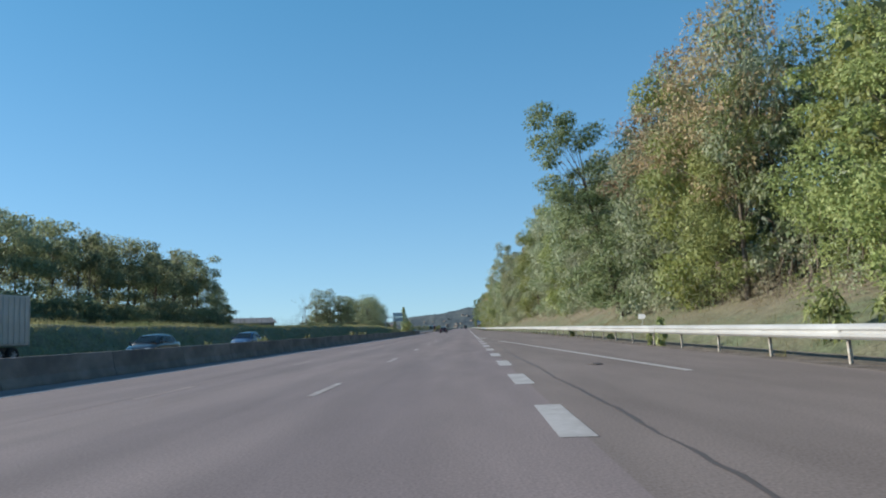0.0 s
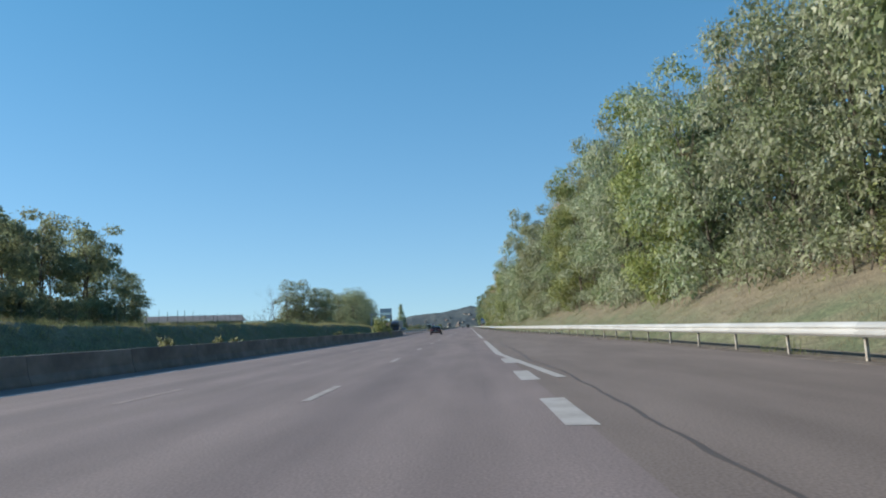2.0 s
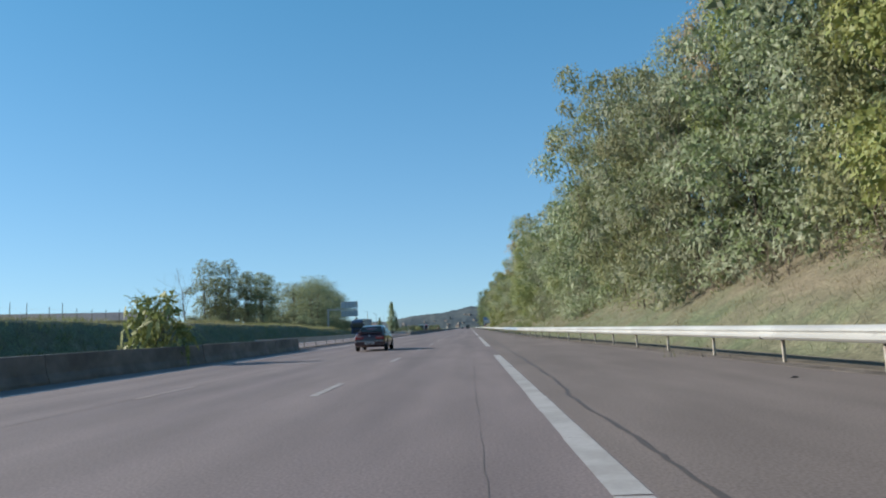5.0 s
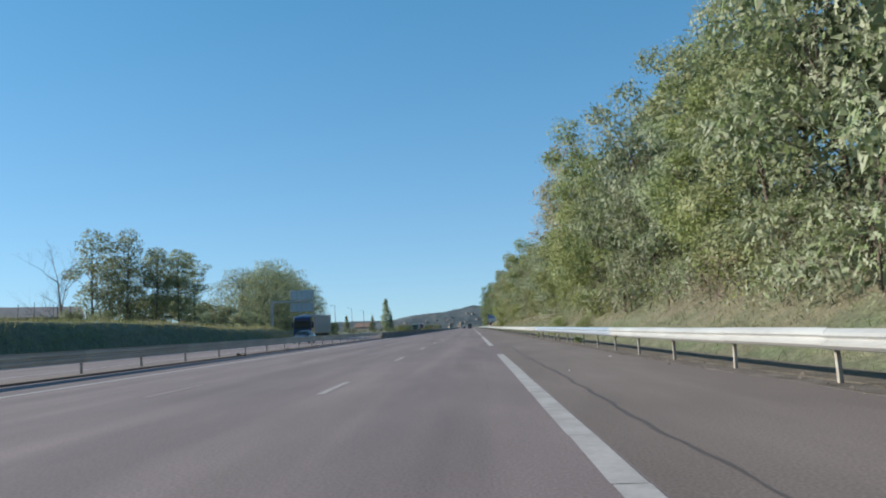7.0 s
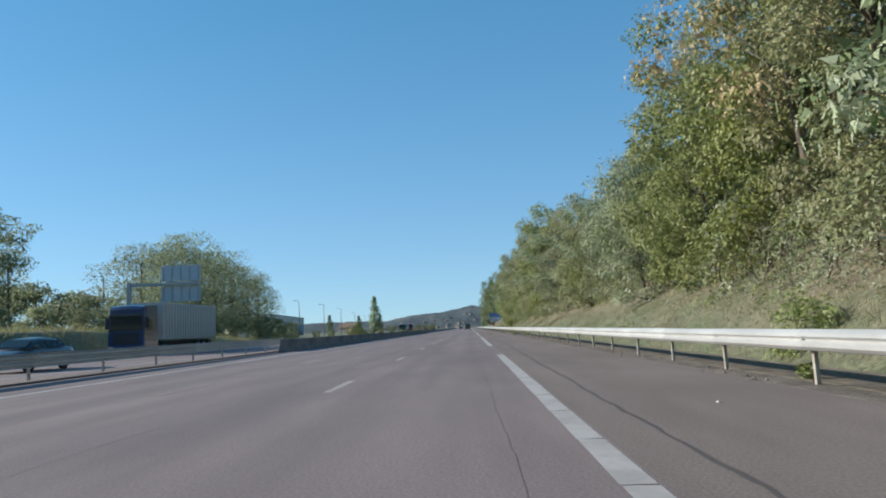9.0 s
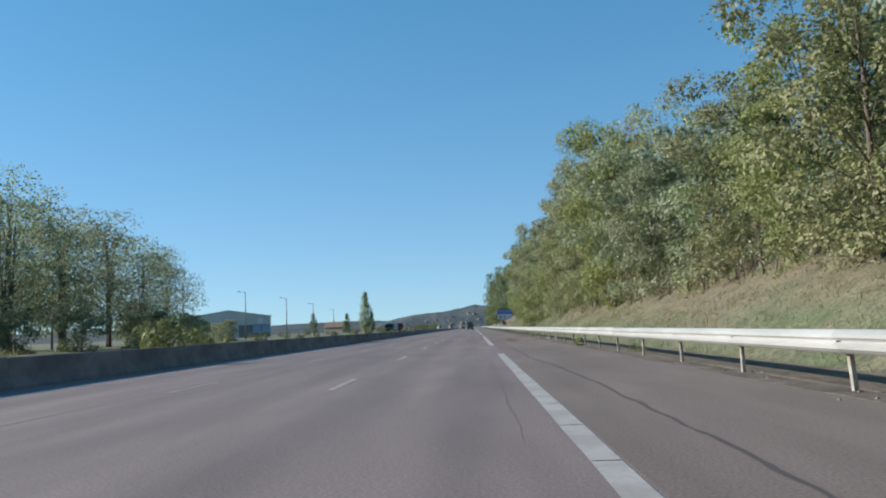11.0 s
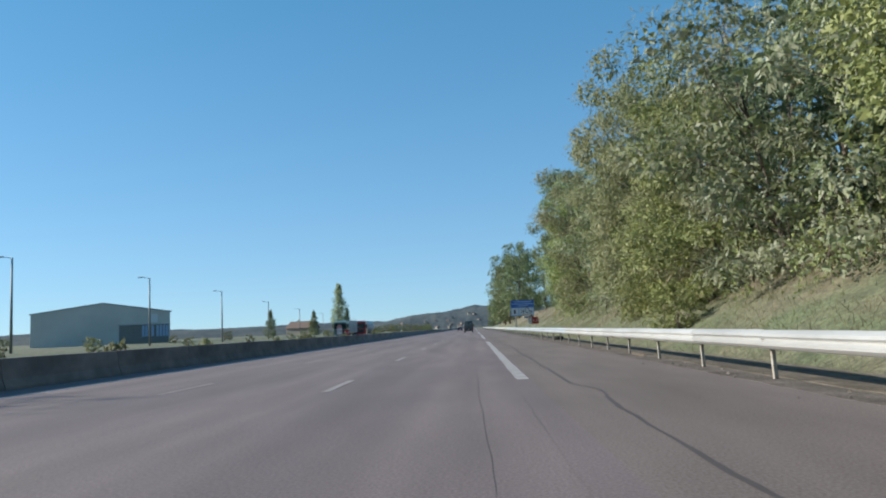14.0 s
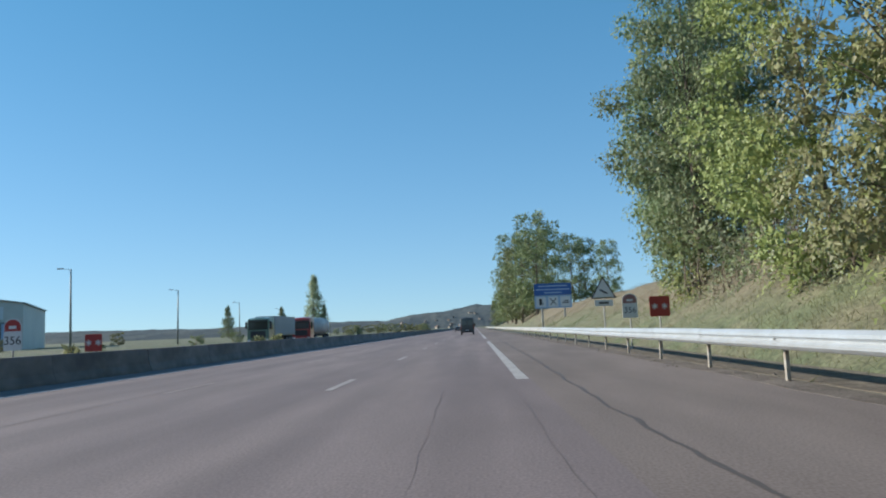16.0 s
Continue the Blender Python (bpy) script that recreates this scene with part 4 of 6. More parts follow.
def bushes():
    a = tree("bush", "low green bush at the edge of the wood", 2.6, 1.7, LEAF_GREEN, 31, 25, 38, 0.128, 0.12, "full", 0.05, "bush", aspect=0.46, clump_r=0.62, stems=3, spray=0.45)
    b = tree("bush", "low silvery bush at the edge of the wood", 3.2, 1.9, LEAF_SILVER, 32, 27, 38, 0.138, 0.10, "full", 0.05, "bush", aspect=0.40, clump_r=0.68, stems=3, spray=0.6)
    c = tree("bush", "brownish thicket of dry twigs and leaves on the bank", 2.8, 1.8, LEAF_DRY, 33, 25, 38, 0.115, 0.08, "full", 0.045, "bush", aspect=0.42, clump_r=0.62, stems=5, spray=0.5)
    rnd = random.Random(8)
    y = -2.0
    while y < 455:
        k = rnd.choices([a, b, c], [34, 38, 20 + 60 * (120 < y < 175) + 200 * (30 < y < 45)])[0]
        x = rail_x(y) + lerp_table(BUSHES, y) - 0.9 + rnd.uniform(-0.6, 0.6)
        place(k, x, y, rnd.uniform(0.7, 1.3) + 0.15 * (y > 200), z=ground_z(x, y) - 0.75, group="bushes along the wood's edge")
        y += rnd.uniform(1.8, 3.0) if y > 200 else rnd.uniform(2.2, 3.6)
    y = 0.0
    while y < 455:
        x = rail_x(y) + lerp_table(BUSHES, y) + 0.6 + rnd.uniform(-0.5, 0.5)
        place(rnd.choice([a, b, b, c]), x, y, rnd.uniform(1.2, 1.75), z=ground_z(x, y) - 0.75, group="bushes along the wood's edge")
        y += rnd.uniform(3.4, 5.0)
    lone = tree("bush", "small bright green bush alone on the grass bank", 2.0, 1.5, LEAF_GREEN, 34, 44, 90, 0.13, 0.02, "full", 0.03, "bush", aspect=0.5, clump_r=0.5, stems=4, spray=0.4)
    place(lone, rail_x(252) + 2.9, 252, 0.72, z=ground_z(rail_x(252) + 2.9, 252) - 0.2)
    place(lone, rail_x(392) + 3.4, 394, 1.05, z=ground_z(rail_x(392) + 3.4, 394) - 0.3)
    place(lone, rail_x(238) + 3.4, 238.5, 0.55, z=ground_z(rail_x(238) + 3.4, 238.5) - 0.2)
    place(lone, rail_x(404) + 4.6, 404.5, 1.3, z=ground_z(rail_x(404) + 4.6, 404.5) - 0.3)
    place(lone, rail_x(406) + 5.8, 407.0, 1.4, z=ground_z(rail_x(406) + 5.8, 407) - 0.3)
    discard(lone)
    for o in (a, b, c):
        discard(o)


forest()
bushes()


def bare_tree(name, label, height):
    """A leafless tree: a tapered trunk that forks four times into ever thinner twigs."""
    rnd = random.Random(52)
    ob = thing(name, label, "tree")
    limbs, twigs = bmesh.new(), bmesh.new()

    def grow(a, way, length, r, level):
        mid = a + way * length * 0.5 + Vector((rnd.uniform(-1, 1), rnd.uniform(-1, 1), 0)) * length * 0.06
        b = a + way * length
        tube([a, mid, b], [r, r * 0.82, r * 0.62], 6 if level < 2 else 3, limbs if level < 2 else twigs)
        if level < 5:
            for k in range(3 if level else 4):
                bend = Vector((rnd.gauss(0, 1), rnd.gauss(0, 1), rnd.gauss(0.3, 0.6))).normalized()
                grow(a.lerp(b, rnd.uniform(0.55, 1.0) if k else 1.0), (way * (1.1 if k == 0 else 0.75) + bend * (0.3 if k == 0 else 0.75)).normalized(), length * rnd.uniform(0.55, 0.8), r * (0.6 if k == 0 else 0.42), level + 1)

    grow(Vector((0, 0, -0.3)), Vector((0, 0, 1)), height * 0.32, 0.2, 0)
    part("trunk", limbs, BARK, ob)
    part("twigs", twigs, BARK, ob)
    return ob


def left_trees():
    far = dict(length=0.46, width=0.34, count=128, leaflets=0, face=(0.3, -0.6, 0.4))
    big = tree("tree", "tall dark tree in a wood beyond the opposite carriageway", 19.0, 5.2, LEAF_FAR, 41, low=0.06, shape="full", trunk_r=0.24, lobes=24, fronds=far)
    airy = tree("tree", "tall slender tree with airy foliage and bare trunk", 18.0, 3.9, LEAF_FAR, 42, low=0.24, shape="round", trunk_r=0.2, lobes=24, fronds=dict(length=0.36, width=0.23, count=150, leaflets=0, face=(0, 0, 0.3), core=0.02))
    round_ = tree("tree", "broad rounded leafy tree with several stems beside the road", 15.5, 6.4, LEAF_FAR, 43, low=0.20, shape="round", trunk_r=0.19, stems=5, lobes=46, fronds=dict(length=0.30, width=0.19, count=195, leaflets=0, face=(0.2, -0.3, 0.5), core=0.12))
    shrub = tree("shrub", "dark leafy shrub beyond the opposite carriageway", 5.0, 3.2, LEAF_FAR, 44, low=0.05, shape="full", trunk_r=0.06, category="shrub", stems=4, lobes=15, fronds=dict(length=0.33, width=0.22, count=84, leaflets=0, face=(0.2, -0.4, 0.4)))
    rnd = random.Random(3)
    g = "wood beyond the opposite carriageway"
    for y in range(86, 199, 5):
        place(big, -66.5 + rnd.uniform(-2, 2), y + rnd.uniform(-1.5, 1.5), rnd.uniform(0.95, 1.06) * (0.64 if y > 190 else 0.8 if y > 184 else 1), group=g)
        place(big, -75 + rnd.uniform(-3, 3), y + rnd.uniform(-3, 3), rnd.uniform(0.85, 1.05), group=g) if y % 2 else None
    for y in range(86, 190, 5):
        place(shrub, -61.5 + rnd.uniform(-1.2, 1.2), y, rnd.uniform(0.85, 1.25))
    for x, y, s in ((-60.6, 298, 1.02), (-59.5, 302, 0.84), (-55.6, 299, 1.0), (-57.5, 304, 0.72), (-53.5, 305, 0.84), (-51.6, 301, 0.83), (-50.2, 307, 0.85), (-48.6, 303, 0.82), (-48.2, 309, 0.76)):
        place(airy, x, y, s, group="clump of slender trees")
    for x, y, s in ((-46.2, 346, 0.98), (-47, 357, 1.1), (-47, 367, 0.96), (-48, 380, 1.05), (-48, 390, 0.93), (-48.2, 399, 0.84), (-53, 350, 0.95), (-55, 368, 1.0), (-56, 384, 1.0)):
        place(round_, x, y, s * 1.05, group="clump of rounded trees")
    for x, y, s in ((-60, 334, 1.65), (-64, 328, 1.7), (-57, 341, 1.5), (-66, 338, 1.7), (-70, 330, 1.6), (-53, 332, 1.0), (-41, 345, 0.8), (-40, 372, 0.8), (-39, 388, 0.7), (-61, 440, 1.0), (-64, 432, 1.1), (-66, 424, 1.1), (-70, 436, 1.1), (-41, 330, 0.7), (-42, 312, 0.6), (-62.5, 294, 0.85), (-60, 296, 0.7), (-57.5, 295.5, 0.8), (-55, 298, 0.6), (-51, 300, 0.55), (-47, 305, 0.6), (-47.5, 322, 1.05), (-45, 326, 0.95), (-50, 318, 0.8), (-44, 338, 0.9), (-45, 418, 0.75), (-47, 422, 0.62), (-50, 427, 0.62), (-53, 431, 0.65), (-44, 413, 0.5), (-43, 352, 0.8), (-42, 362, 0.8), (-42, 381, 0.9), (-43, 394, 0.9)):
        place(shrub, x, y, s)
    for o in (big, airy, round_, shrub):
        discard(o)
    bare = bare_tree("bare_tree", "leafless grey tree at the edge of a clump", 17.5)
    bare.matrix_world = pose(-64.6, 295.6, ground_z(-64.6, 295.6))
    place(bare, -67.0, 299, 0.75, turn=70, label="shorter leafless grey tree")
    poplar = tree("poplar_tree", "tall narrow poplar standing alone by the road", 22.0, 3.9, LEAF_POPLAR, 46, 240, 36, 0.55, 0.03, "spire", 0.25, clump_r=0.95)
    poplar.matrix_world = pose(-58, 681, 0.5)
    place(poplar, -54.8, 683, 0.52, label="shorter poplar growing beside a taller one")
    fir = tree("fir_tree", "dark pointed fir tree", 10.5, 3.6, LEAF_DARK, 47, 130, 30, 0.4, 0.05, "cone", 0.15, clump_r=0.6)
    fir.matrix_world = pose(-79.9, 652, 0.5)
    place(fir, -64.5, 660, 0.95)
    end = tree("tree", "tall leafy tree at the end of the wood", 18.5, 5.2, LEAF_DARK, 48, 84, 66, 0.52, 0.08, "full", 0.22, clump_r=1.3)
    end.matrix_world = pose(10.2, 572, ground_z(10.2, 572))
    sunny = tree("shrub", "sunlit yellow-green shrub beside the far verge", 4.0, 2.6, LEAF_SUNNY, 49, low=0.05, shape="full", trunk_r=0.06, category="shrub", stems=4, lobes=13, fronds=dict(length=0.28, width=0.19, count=44, leaflets=0, face=(0, -0.3, 0.4)))
    for k in range(46):
        y = 425 + 15 * k + rnd.uniform(-5, 5)
        place(sunny, -34 - rnd.uniform(0, 26), y, rnd.uniform(0.25, 0.55) + 0.8 * smooth(560, 900, y), group="shrubs along the far verge")
    discard(sunny)
    for x, y, s in ((12.4, 560, 1.12), (9.8, 590, 1.2), (17, 580, 1.0), (16, 600, 1.0), (10.5, 620, 0.95), (10.5, 650, 0.9), (22, 560, 0.7), (19, 556, 0.75), (25, 552, 0.6), (12, 690, 0.8), (13, 740, 0.8), (12, 800, 0.8), (13, 860, 0.8)):
        place(end, x, y, s)


left_trees()


def grass_patch(name, label, spots, rng, height, mat, lean=0.8, wide=1.0):
    """Many small grass blades over a strip of bank, as one sheet of stuff."""
    base = np.array([(x, y, ground_z(x, y)) for x, y in spots])
    n = len(base)
    k = 4
    p = np.repeat(base, k, axis=0) + np.concatenate([rng.normal(scale=0.16, size=(n * k, 2)), np.full((n * k, 1), -0.03)], 1)
    a = rng.random(n * k) * 2 * np.pi
    w = (0.010 + 0.016 * rng.random(n * k)) * wide
    h = height * (0.4 + rng.random(n * k)) * np.repeat(0.5 + rng.random(n), k)
    side = np.stack([np.cos(a) * w, np.sin(a) * w, np.zeros(n * k)], 1)
    tip = p + np.stack([rng.normal(scale=lean, size=n * k) * h, rng.normal(scale=lean, size=n * k) * h, h], 1)
    v = np.stack([p - side, p + side, tip], 1).reshape(-1, 3)
    f = np.arange(len(v)).reshape(-1, 3)
    tagged(new(name, np_mesh(name, v, f, mat)), label, "grass", kind="stuff")


def grass():
    rng = np.random.default_rng(77)
    spots = []
    while len(spots) < 44000:
        y = rng.uniform(-2, 520)
        d = 2.0 + 7.0 * rng.random() ** 1.1
        x = rail_x(y) + d
        if noise.noise((x * 0.5, y * 0.35, 9.0)) > rng.uniform(-0.6, 0.25):
            spots.append((x, y))
    green = [k for k, (x, y) in enumerate(spots) if x - rail_x(y) < 3.4 + 2.2 * smooth(150, 230, y) + 3.5 * noise.noise((y * 0.06, 3.0, 2.0)) + rng.uniform(-0.8, 0.8)]
    low = set(green)
    grass_patch("grass", "dry tan grass high on the bank", [s for k, s in enumerate(spots) if k not in low], rng, 0.15, BLADE, 0.6, 0.45)
    grass_patch("grass", "short green grass low on the bank", [spots[k] for k in green], rng, 0.17, BLADE_BANK, 0.6, 0.45)
    spots = [(rail_x(y) + 2.0 + 3.6 * rng.random(), y) for y in rng.uniform(185, 440, 11000)]
    grass_patch("grass", "tufts of short green grass low on the bank", [p for p in spots if noise.noise((p[0] * 0.4, p[1] * 0.2, 5.0)) > -0.15], rng, 0.17, BLADE_BANK, 0.6, 0.45)
    spots = [(-26.4 - 6 * rng.random() ** 1.5, rng.uniform(40, 330)) for _ in range(14000)]
    grass_patch("grass", "rough green grass on the bank beyond the road", spots, rng, 0.38, BLADE_ROUGH, 0.5)
    spots = [(-12.35 - 1.3 * rng.random(), y) for y in list(rng.uniform(-10, 178, 900)) + list(rng.uniform(284, 560, 1500)) if noise.noise((y * 0.12, 4.0, 1.0)) > -0.12]
    base = [(x, y) for x, y in spots]
    grass_patch("weeds", "dry weeds growing behind the median barrier", base, rng, 0.55, BLADE, 0.3)
    spots = [(rail_x(y) + rng.uniform(-0.05, 0.5), y) for y in rng.uniform(0, 470, 260) if noise.noise((y * 0.3, 1.0, 7.0)) > 0.1]
    grass_patch("weeds", "small weeds at the foot of the guard rail", spots, rng, 0.16, BLADE_GREEN)


grass()


def median_plants():
    a = tree("sapling", "young sumac sapling with drooping feathery leaves by the barrier", 3.3, 1.9, LEAF_GREEN, 61, low=0.15, shape="full", trunk_r=0.05, category="sapling", stems=5, lobes=16, fronds=dict(length=0.62, width=0.26, count=20, leaflets=7, droop=0.32, face=(0, 0, 0.3), core=0.5))
    a.matrix_world = pose(-12.9, 160.2, 0.0) @ Matrix.Diagonal((0.78, 0.78, 0.95, 1))
    b = tree("weed_clump", "clump of leafy green weeds behind the median barrier", 0.9, 0.6, LEAF_SUNNY, 62, low=0.1, shape="full", trunk_r=0.015, category="weeds", stems=4, lobes=9, fronds=dict(length=0.13, width=0.07, count=55, leaflets=0, face=(0, 0, 0.3), core=0.4))
    place(a, -12.95, 314.6, 0.62, z=0.03, label="leafy green bush leaning over the median barrier")
    place(a, -12.9, 318.2, 0.5, turn=80, z=0.03, label="leafy green bush leaning over the median barrier")
    rnd = random.Random(12)
    for k in range(60):
        y = rnd.choice([rnd.uniform(0, 178), rnd.uniform(286, 470), rnd.uniform(286, 470)])
        place(b, -12.9 + rnd.uniform(-0.5, 0.4), y, rnd.uniform(0.6, 1.15), z=0.03, sx=0.8, group="weeds along the median")
    low = tree("weed_clump", "small fresh green leafy weed at the foot of the guard rail", 0.9, 0.5, LEAF_GREEN, 63, low=0.04, shape="full", trunk_r=0.008, category="weeds", stems=5, lobes=14, fronds=dict(length=0.10, width=0.055, count=34, leaflets=0, face=(-0.3, -0.3, 0.4), core=0.15))
    for x, y, k in ((8.05, 31.2, 1.35), (7.95, 32.8, 0.7)):
        place(low, x, y, k, z=0.0, sx=0.38, label="thin leafy weed climbing the guard rail")
    for x, y, k in ((9.35, 48.8, 0.4), (9.0, 64.6, 0.5), (9.2, 65.6, 0.4), (5.9, 223.3, 0.28), (6.0, 225.5, 0.3), (5.62, 246.5, 0.3), (4.98, 320.5, 0.42)):
        place(low, x, y, k, z=-0.02, sx=1.3)
    discard(low)
    place(a, 11.1, 22.8, 0.52, label="young sumac with long feathery leaves low on the bank")
    place(a, 12.0, 20.6, 0.55, turn=130, label="young sumac with long feathery leaves low on the bank")
    rng = np.random.default_rng(5)
    tufts = [(x + rng.normal(0, 0.12), y + rng.normal(0, 0.25)) for x, y in ((8.45, 20.5), (8.75, 73.5), (8.7, 75.6), (8.6, 97.3), (8.75, 95.5), (8.7, 94.0), (8.7, 90.6), (8.65, 88.0), (5.75, 312.2), (5.85, 313.4), (5.7, 311.0), (5.8, 151.8)) for _ in range(12)]
    grass_patch("weeds", "yellow-green tufts of tall grass at the guard rail", tufts, rng, 0.42, BLADE_GREEN, 0.25, 0.5)
    discard(b)


median_plants()


# ---- signs, lamps and buildings ----
SIGN_WHITE = material("sign_white", (0.62, 0.62, 0.62), 0.45, spread=0.06, fine=6)
SIGN_RED = material("sign_red", (0.36, 0.035, 0.03), 0.45, spread=0.08, fine=6)
SIGN_FADED = material("faded_sign_red", (0.27, 0.13, 0.125), 0.55, spread=0.12, fine=6)
SIGN_BLUE = material("sign_blue", (0.035, 0.11, 0.33), 0.45, spread=0.06, fine=4)
SIGN_PALE = material("sign_pale_blue", (0.30, 0.42, 0.58), 0.45, spread=0.06, fine=4)
SIGN_INK = material("sign_ink", (0.03, 0.03, 0.035), 0.5)
SIGN_BACK = material("sign_back_aluminium", (0.46, 0.49, 0.52), 0.5, 0.3, spread=0.08, fine=3, obj=0.1)
POLE = material("grey_pole", (0.36, 0.36, 0.35), 0.5, 0.4, spread=0.1, fine=6)
LAMP_POLE = material("weathered_lamp_pole", (0.20, 0.21, 0.20), 0.6, 0.3, spread=0.1, fine=4)
CLADDING = material("pale_metal_cladding", (0.58, 0.545, 0.49), 0.55, 0.1, spread=0.06, fine=0.8, second=(0.52, 0.49, 0.44), scale=0.15)
ROOF_METAL = material("grey_metal_roof", (0.34, 0.34, 0.33), 0.5, 0.3, spread=0.08, fine=0.6)
SHOP_GLASS = material("dusty_shop_glass", (0.15, 0.165, 0.16), 0.22, spread=0.12, fine=1.5, spec=0.6)
DARK_GLASS = material("dark_window_glass", (0.03, 0.035, 0.04), 0.08, spec=0.6)
TILE = material("brown_roof_tiles", (0.15, 0.105, 0.085), 0.85, spread=0.15, fine=1.5, obj=0.2)
FADED_ROOF = material("faded_barn_roof", (0.34, 0.28, 0.25), 0.85, spread=0.12, fine=1.0, second=(0.27, 0.225, 0.20), scale=0.2)
RENDER_WALL = material("rendered_house_wall", (0.25, 0.23, 0.205), 0.85, spread=0.08, fine=1.0, obj=0.25)


def text_part(name, words, size, mat, parent, m):
    cu = bpy.data.curves.new("words", "FONT")
    cu.body, cu.size, cu.extrude = words, size, 0.002
    cu.align_x, cu.align_y = "CENTER", "CENTER"
    tmp = new("words", cu)
    me = bpy.data.meshes.new_from_object(tmp)
    bpy.data.objects.remove(tmp)
    me.materials.append(mat)
    ob = new(name, me)
    ob.parent = parent
    ob.matrix_local = m
    return ob


FACE = pose(0, 0, 0, 90, 0, 0)     # lies in the xz plane, facing -y


def plate(name, w, h, x, z, mat, parent, y=0.0, thick=0.012, r=0.04, label=""):
    """A thin board with rounded corners, facing -y, its front at y."""
    bm = bmesh.new()
    pts = []
    for cx, cz, a0 in ((w / 2 - r, h / 2 - r, 0), (-w / 2 + r, h / 2 - r, 90), (-w / 2 + r, -h / 2 + r, 180), (w / 2 - r, -h / 2 + r, 270)):
        for k in range(4):
            a = radians(a0 + k * 30)
            pts.append((x + cx + r * math.cos(a), z + cz + r * math.sin(a)))
    prism(pts, y, y + thick, bm=bm)
    return part(name, bm, mat, parent, label)


def pole_part(parent, x, y, z0, z1, r=0.03, mat=None, name="post"):
    return part(name, tube([(x, y, z0), (x, y, z1)], [r, r], 10), mat or POLE, parent, smooth=False)


def snow_sign(x, y, z, w, h, label, post_from=-0.2):
    s = thing("road_sign", label, "road sign", pose(x, y, 0, 0, 0, 2))
    pole_part(s, 0, 0.04, post_from, z + h / 2)
    plate("panel", w, h, 0, z, SIGN_RED, s)
    for dx in (-0.17, 0.17):
        bm = bmesh.new()
        for k in range(3):
            a = radians(60 * k + 30)
            c, q = math.cos(a), math.sin(a)
            t = 0.016
            prism([(dx + 0.11 * c - t * q, z + 0.11 * q + t * c), (dx - 0.11 * c - t * q, z - 0.11 * q + t * c), (dx - 0.11 * c + t * q, z - 0.11 * q - t * c), (dx + 0.11 * c + t * q, z + 0.11 * q - t * c)], -0.005 - 0.0005 * k, 0.002, bm=bm)
        part("snowflake", bm, SIGN_WHITE, s)
    return s


def km_sign(x, y, z0, w, h, label, post_from=-0.2, cap=None):
    s = thing("kilometre_sign", label, "road sign", pose(x, y, 0, 0, 0, 2))
    pole_part(s, 0, 0.04, post_from, z0 + h * 0.9)
    r = w / 2
    arc = [(r * math.cos(radians(a)), z0 + h - r * 0.9 + r * 0.9 * math.sin(radians(a))) for a in range(0, 181, 15)]
    part("panel", prism([(-r, z0), (r, z0)] + arc, 0, 0.012), SIGN_WHITE, s)
    k = 0.90
    arc2 = [(k * r * math.cos(radians(a)), z0 + h - r * 0.92 + k * r * 0.88 * math.sin(radians(a))) for a in range(0, 181, 15)]
    part("red_cap", prism([(-k * r, z0 + h * 0.60), (k * r, z0 + h * 0.60)] + arc2, -0.005, 0.002), cap or SIGN_RED, s)
    plate("number_bar", w * 0.42, 0.09, 0, z0 + h * 0.72, SIGN_WHITE, s, -0.008, 0.004, 0.01)
    text_part("number", "356", 0.34, SIGN_INK, s, Matrix.Translation((0, -0.003, z0 + h * 0.30)) @ FACE)
    return s


def warning_sign(x, y):
    s = thing("warning_sign", "white triangular warning sign with dark border over a small plate", "road sign", pose(x, y, 0, 0, 0, 2))
    pole_part(s, 0, 0.04, -0.1, 3.1, 0.04)
    tri = lambda r, cz: [(-r * 0.866, cz - r / 2), (r * 0.866, cz - r / 2), (0, cz + r)]
    part("border", prism(tri(0.74, 2.62), 0, 0.012), SIGN_INK, s)
    part("panel", prism(tri(0.62, 2.62), -0.005, 0.004), SIGN_WHITE, s)
    part("pictogram", prism([(-0.2, 2.66), (0.02, 2.52), (0.22, 2.46), (0.2, 2.54), (0.04, 2.62), (-0.12, 2.72)], -0.009, 0.0), SIGN_INK, s, "plain dark slanting bar")
    plate("distance_plate", 0.92, 0.30, 0, 2.03, SIGN_WHITE, s)
    plate("writing_bar", 0.5, 0.10, 0, 2.03, SIGN_INK, s, -0.005, 0.003, 0.01)
    return s


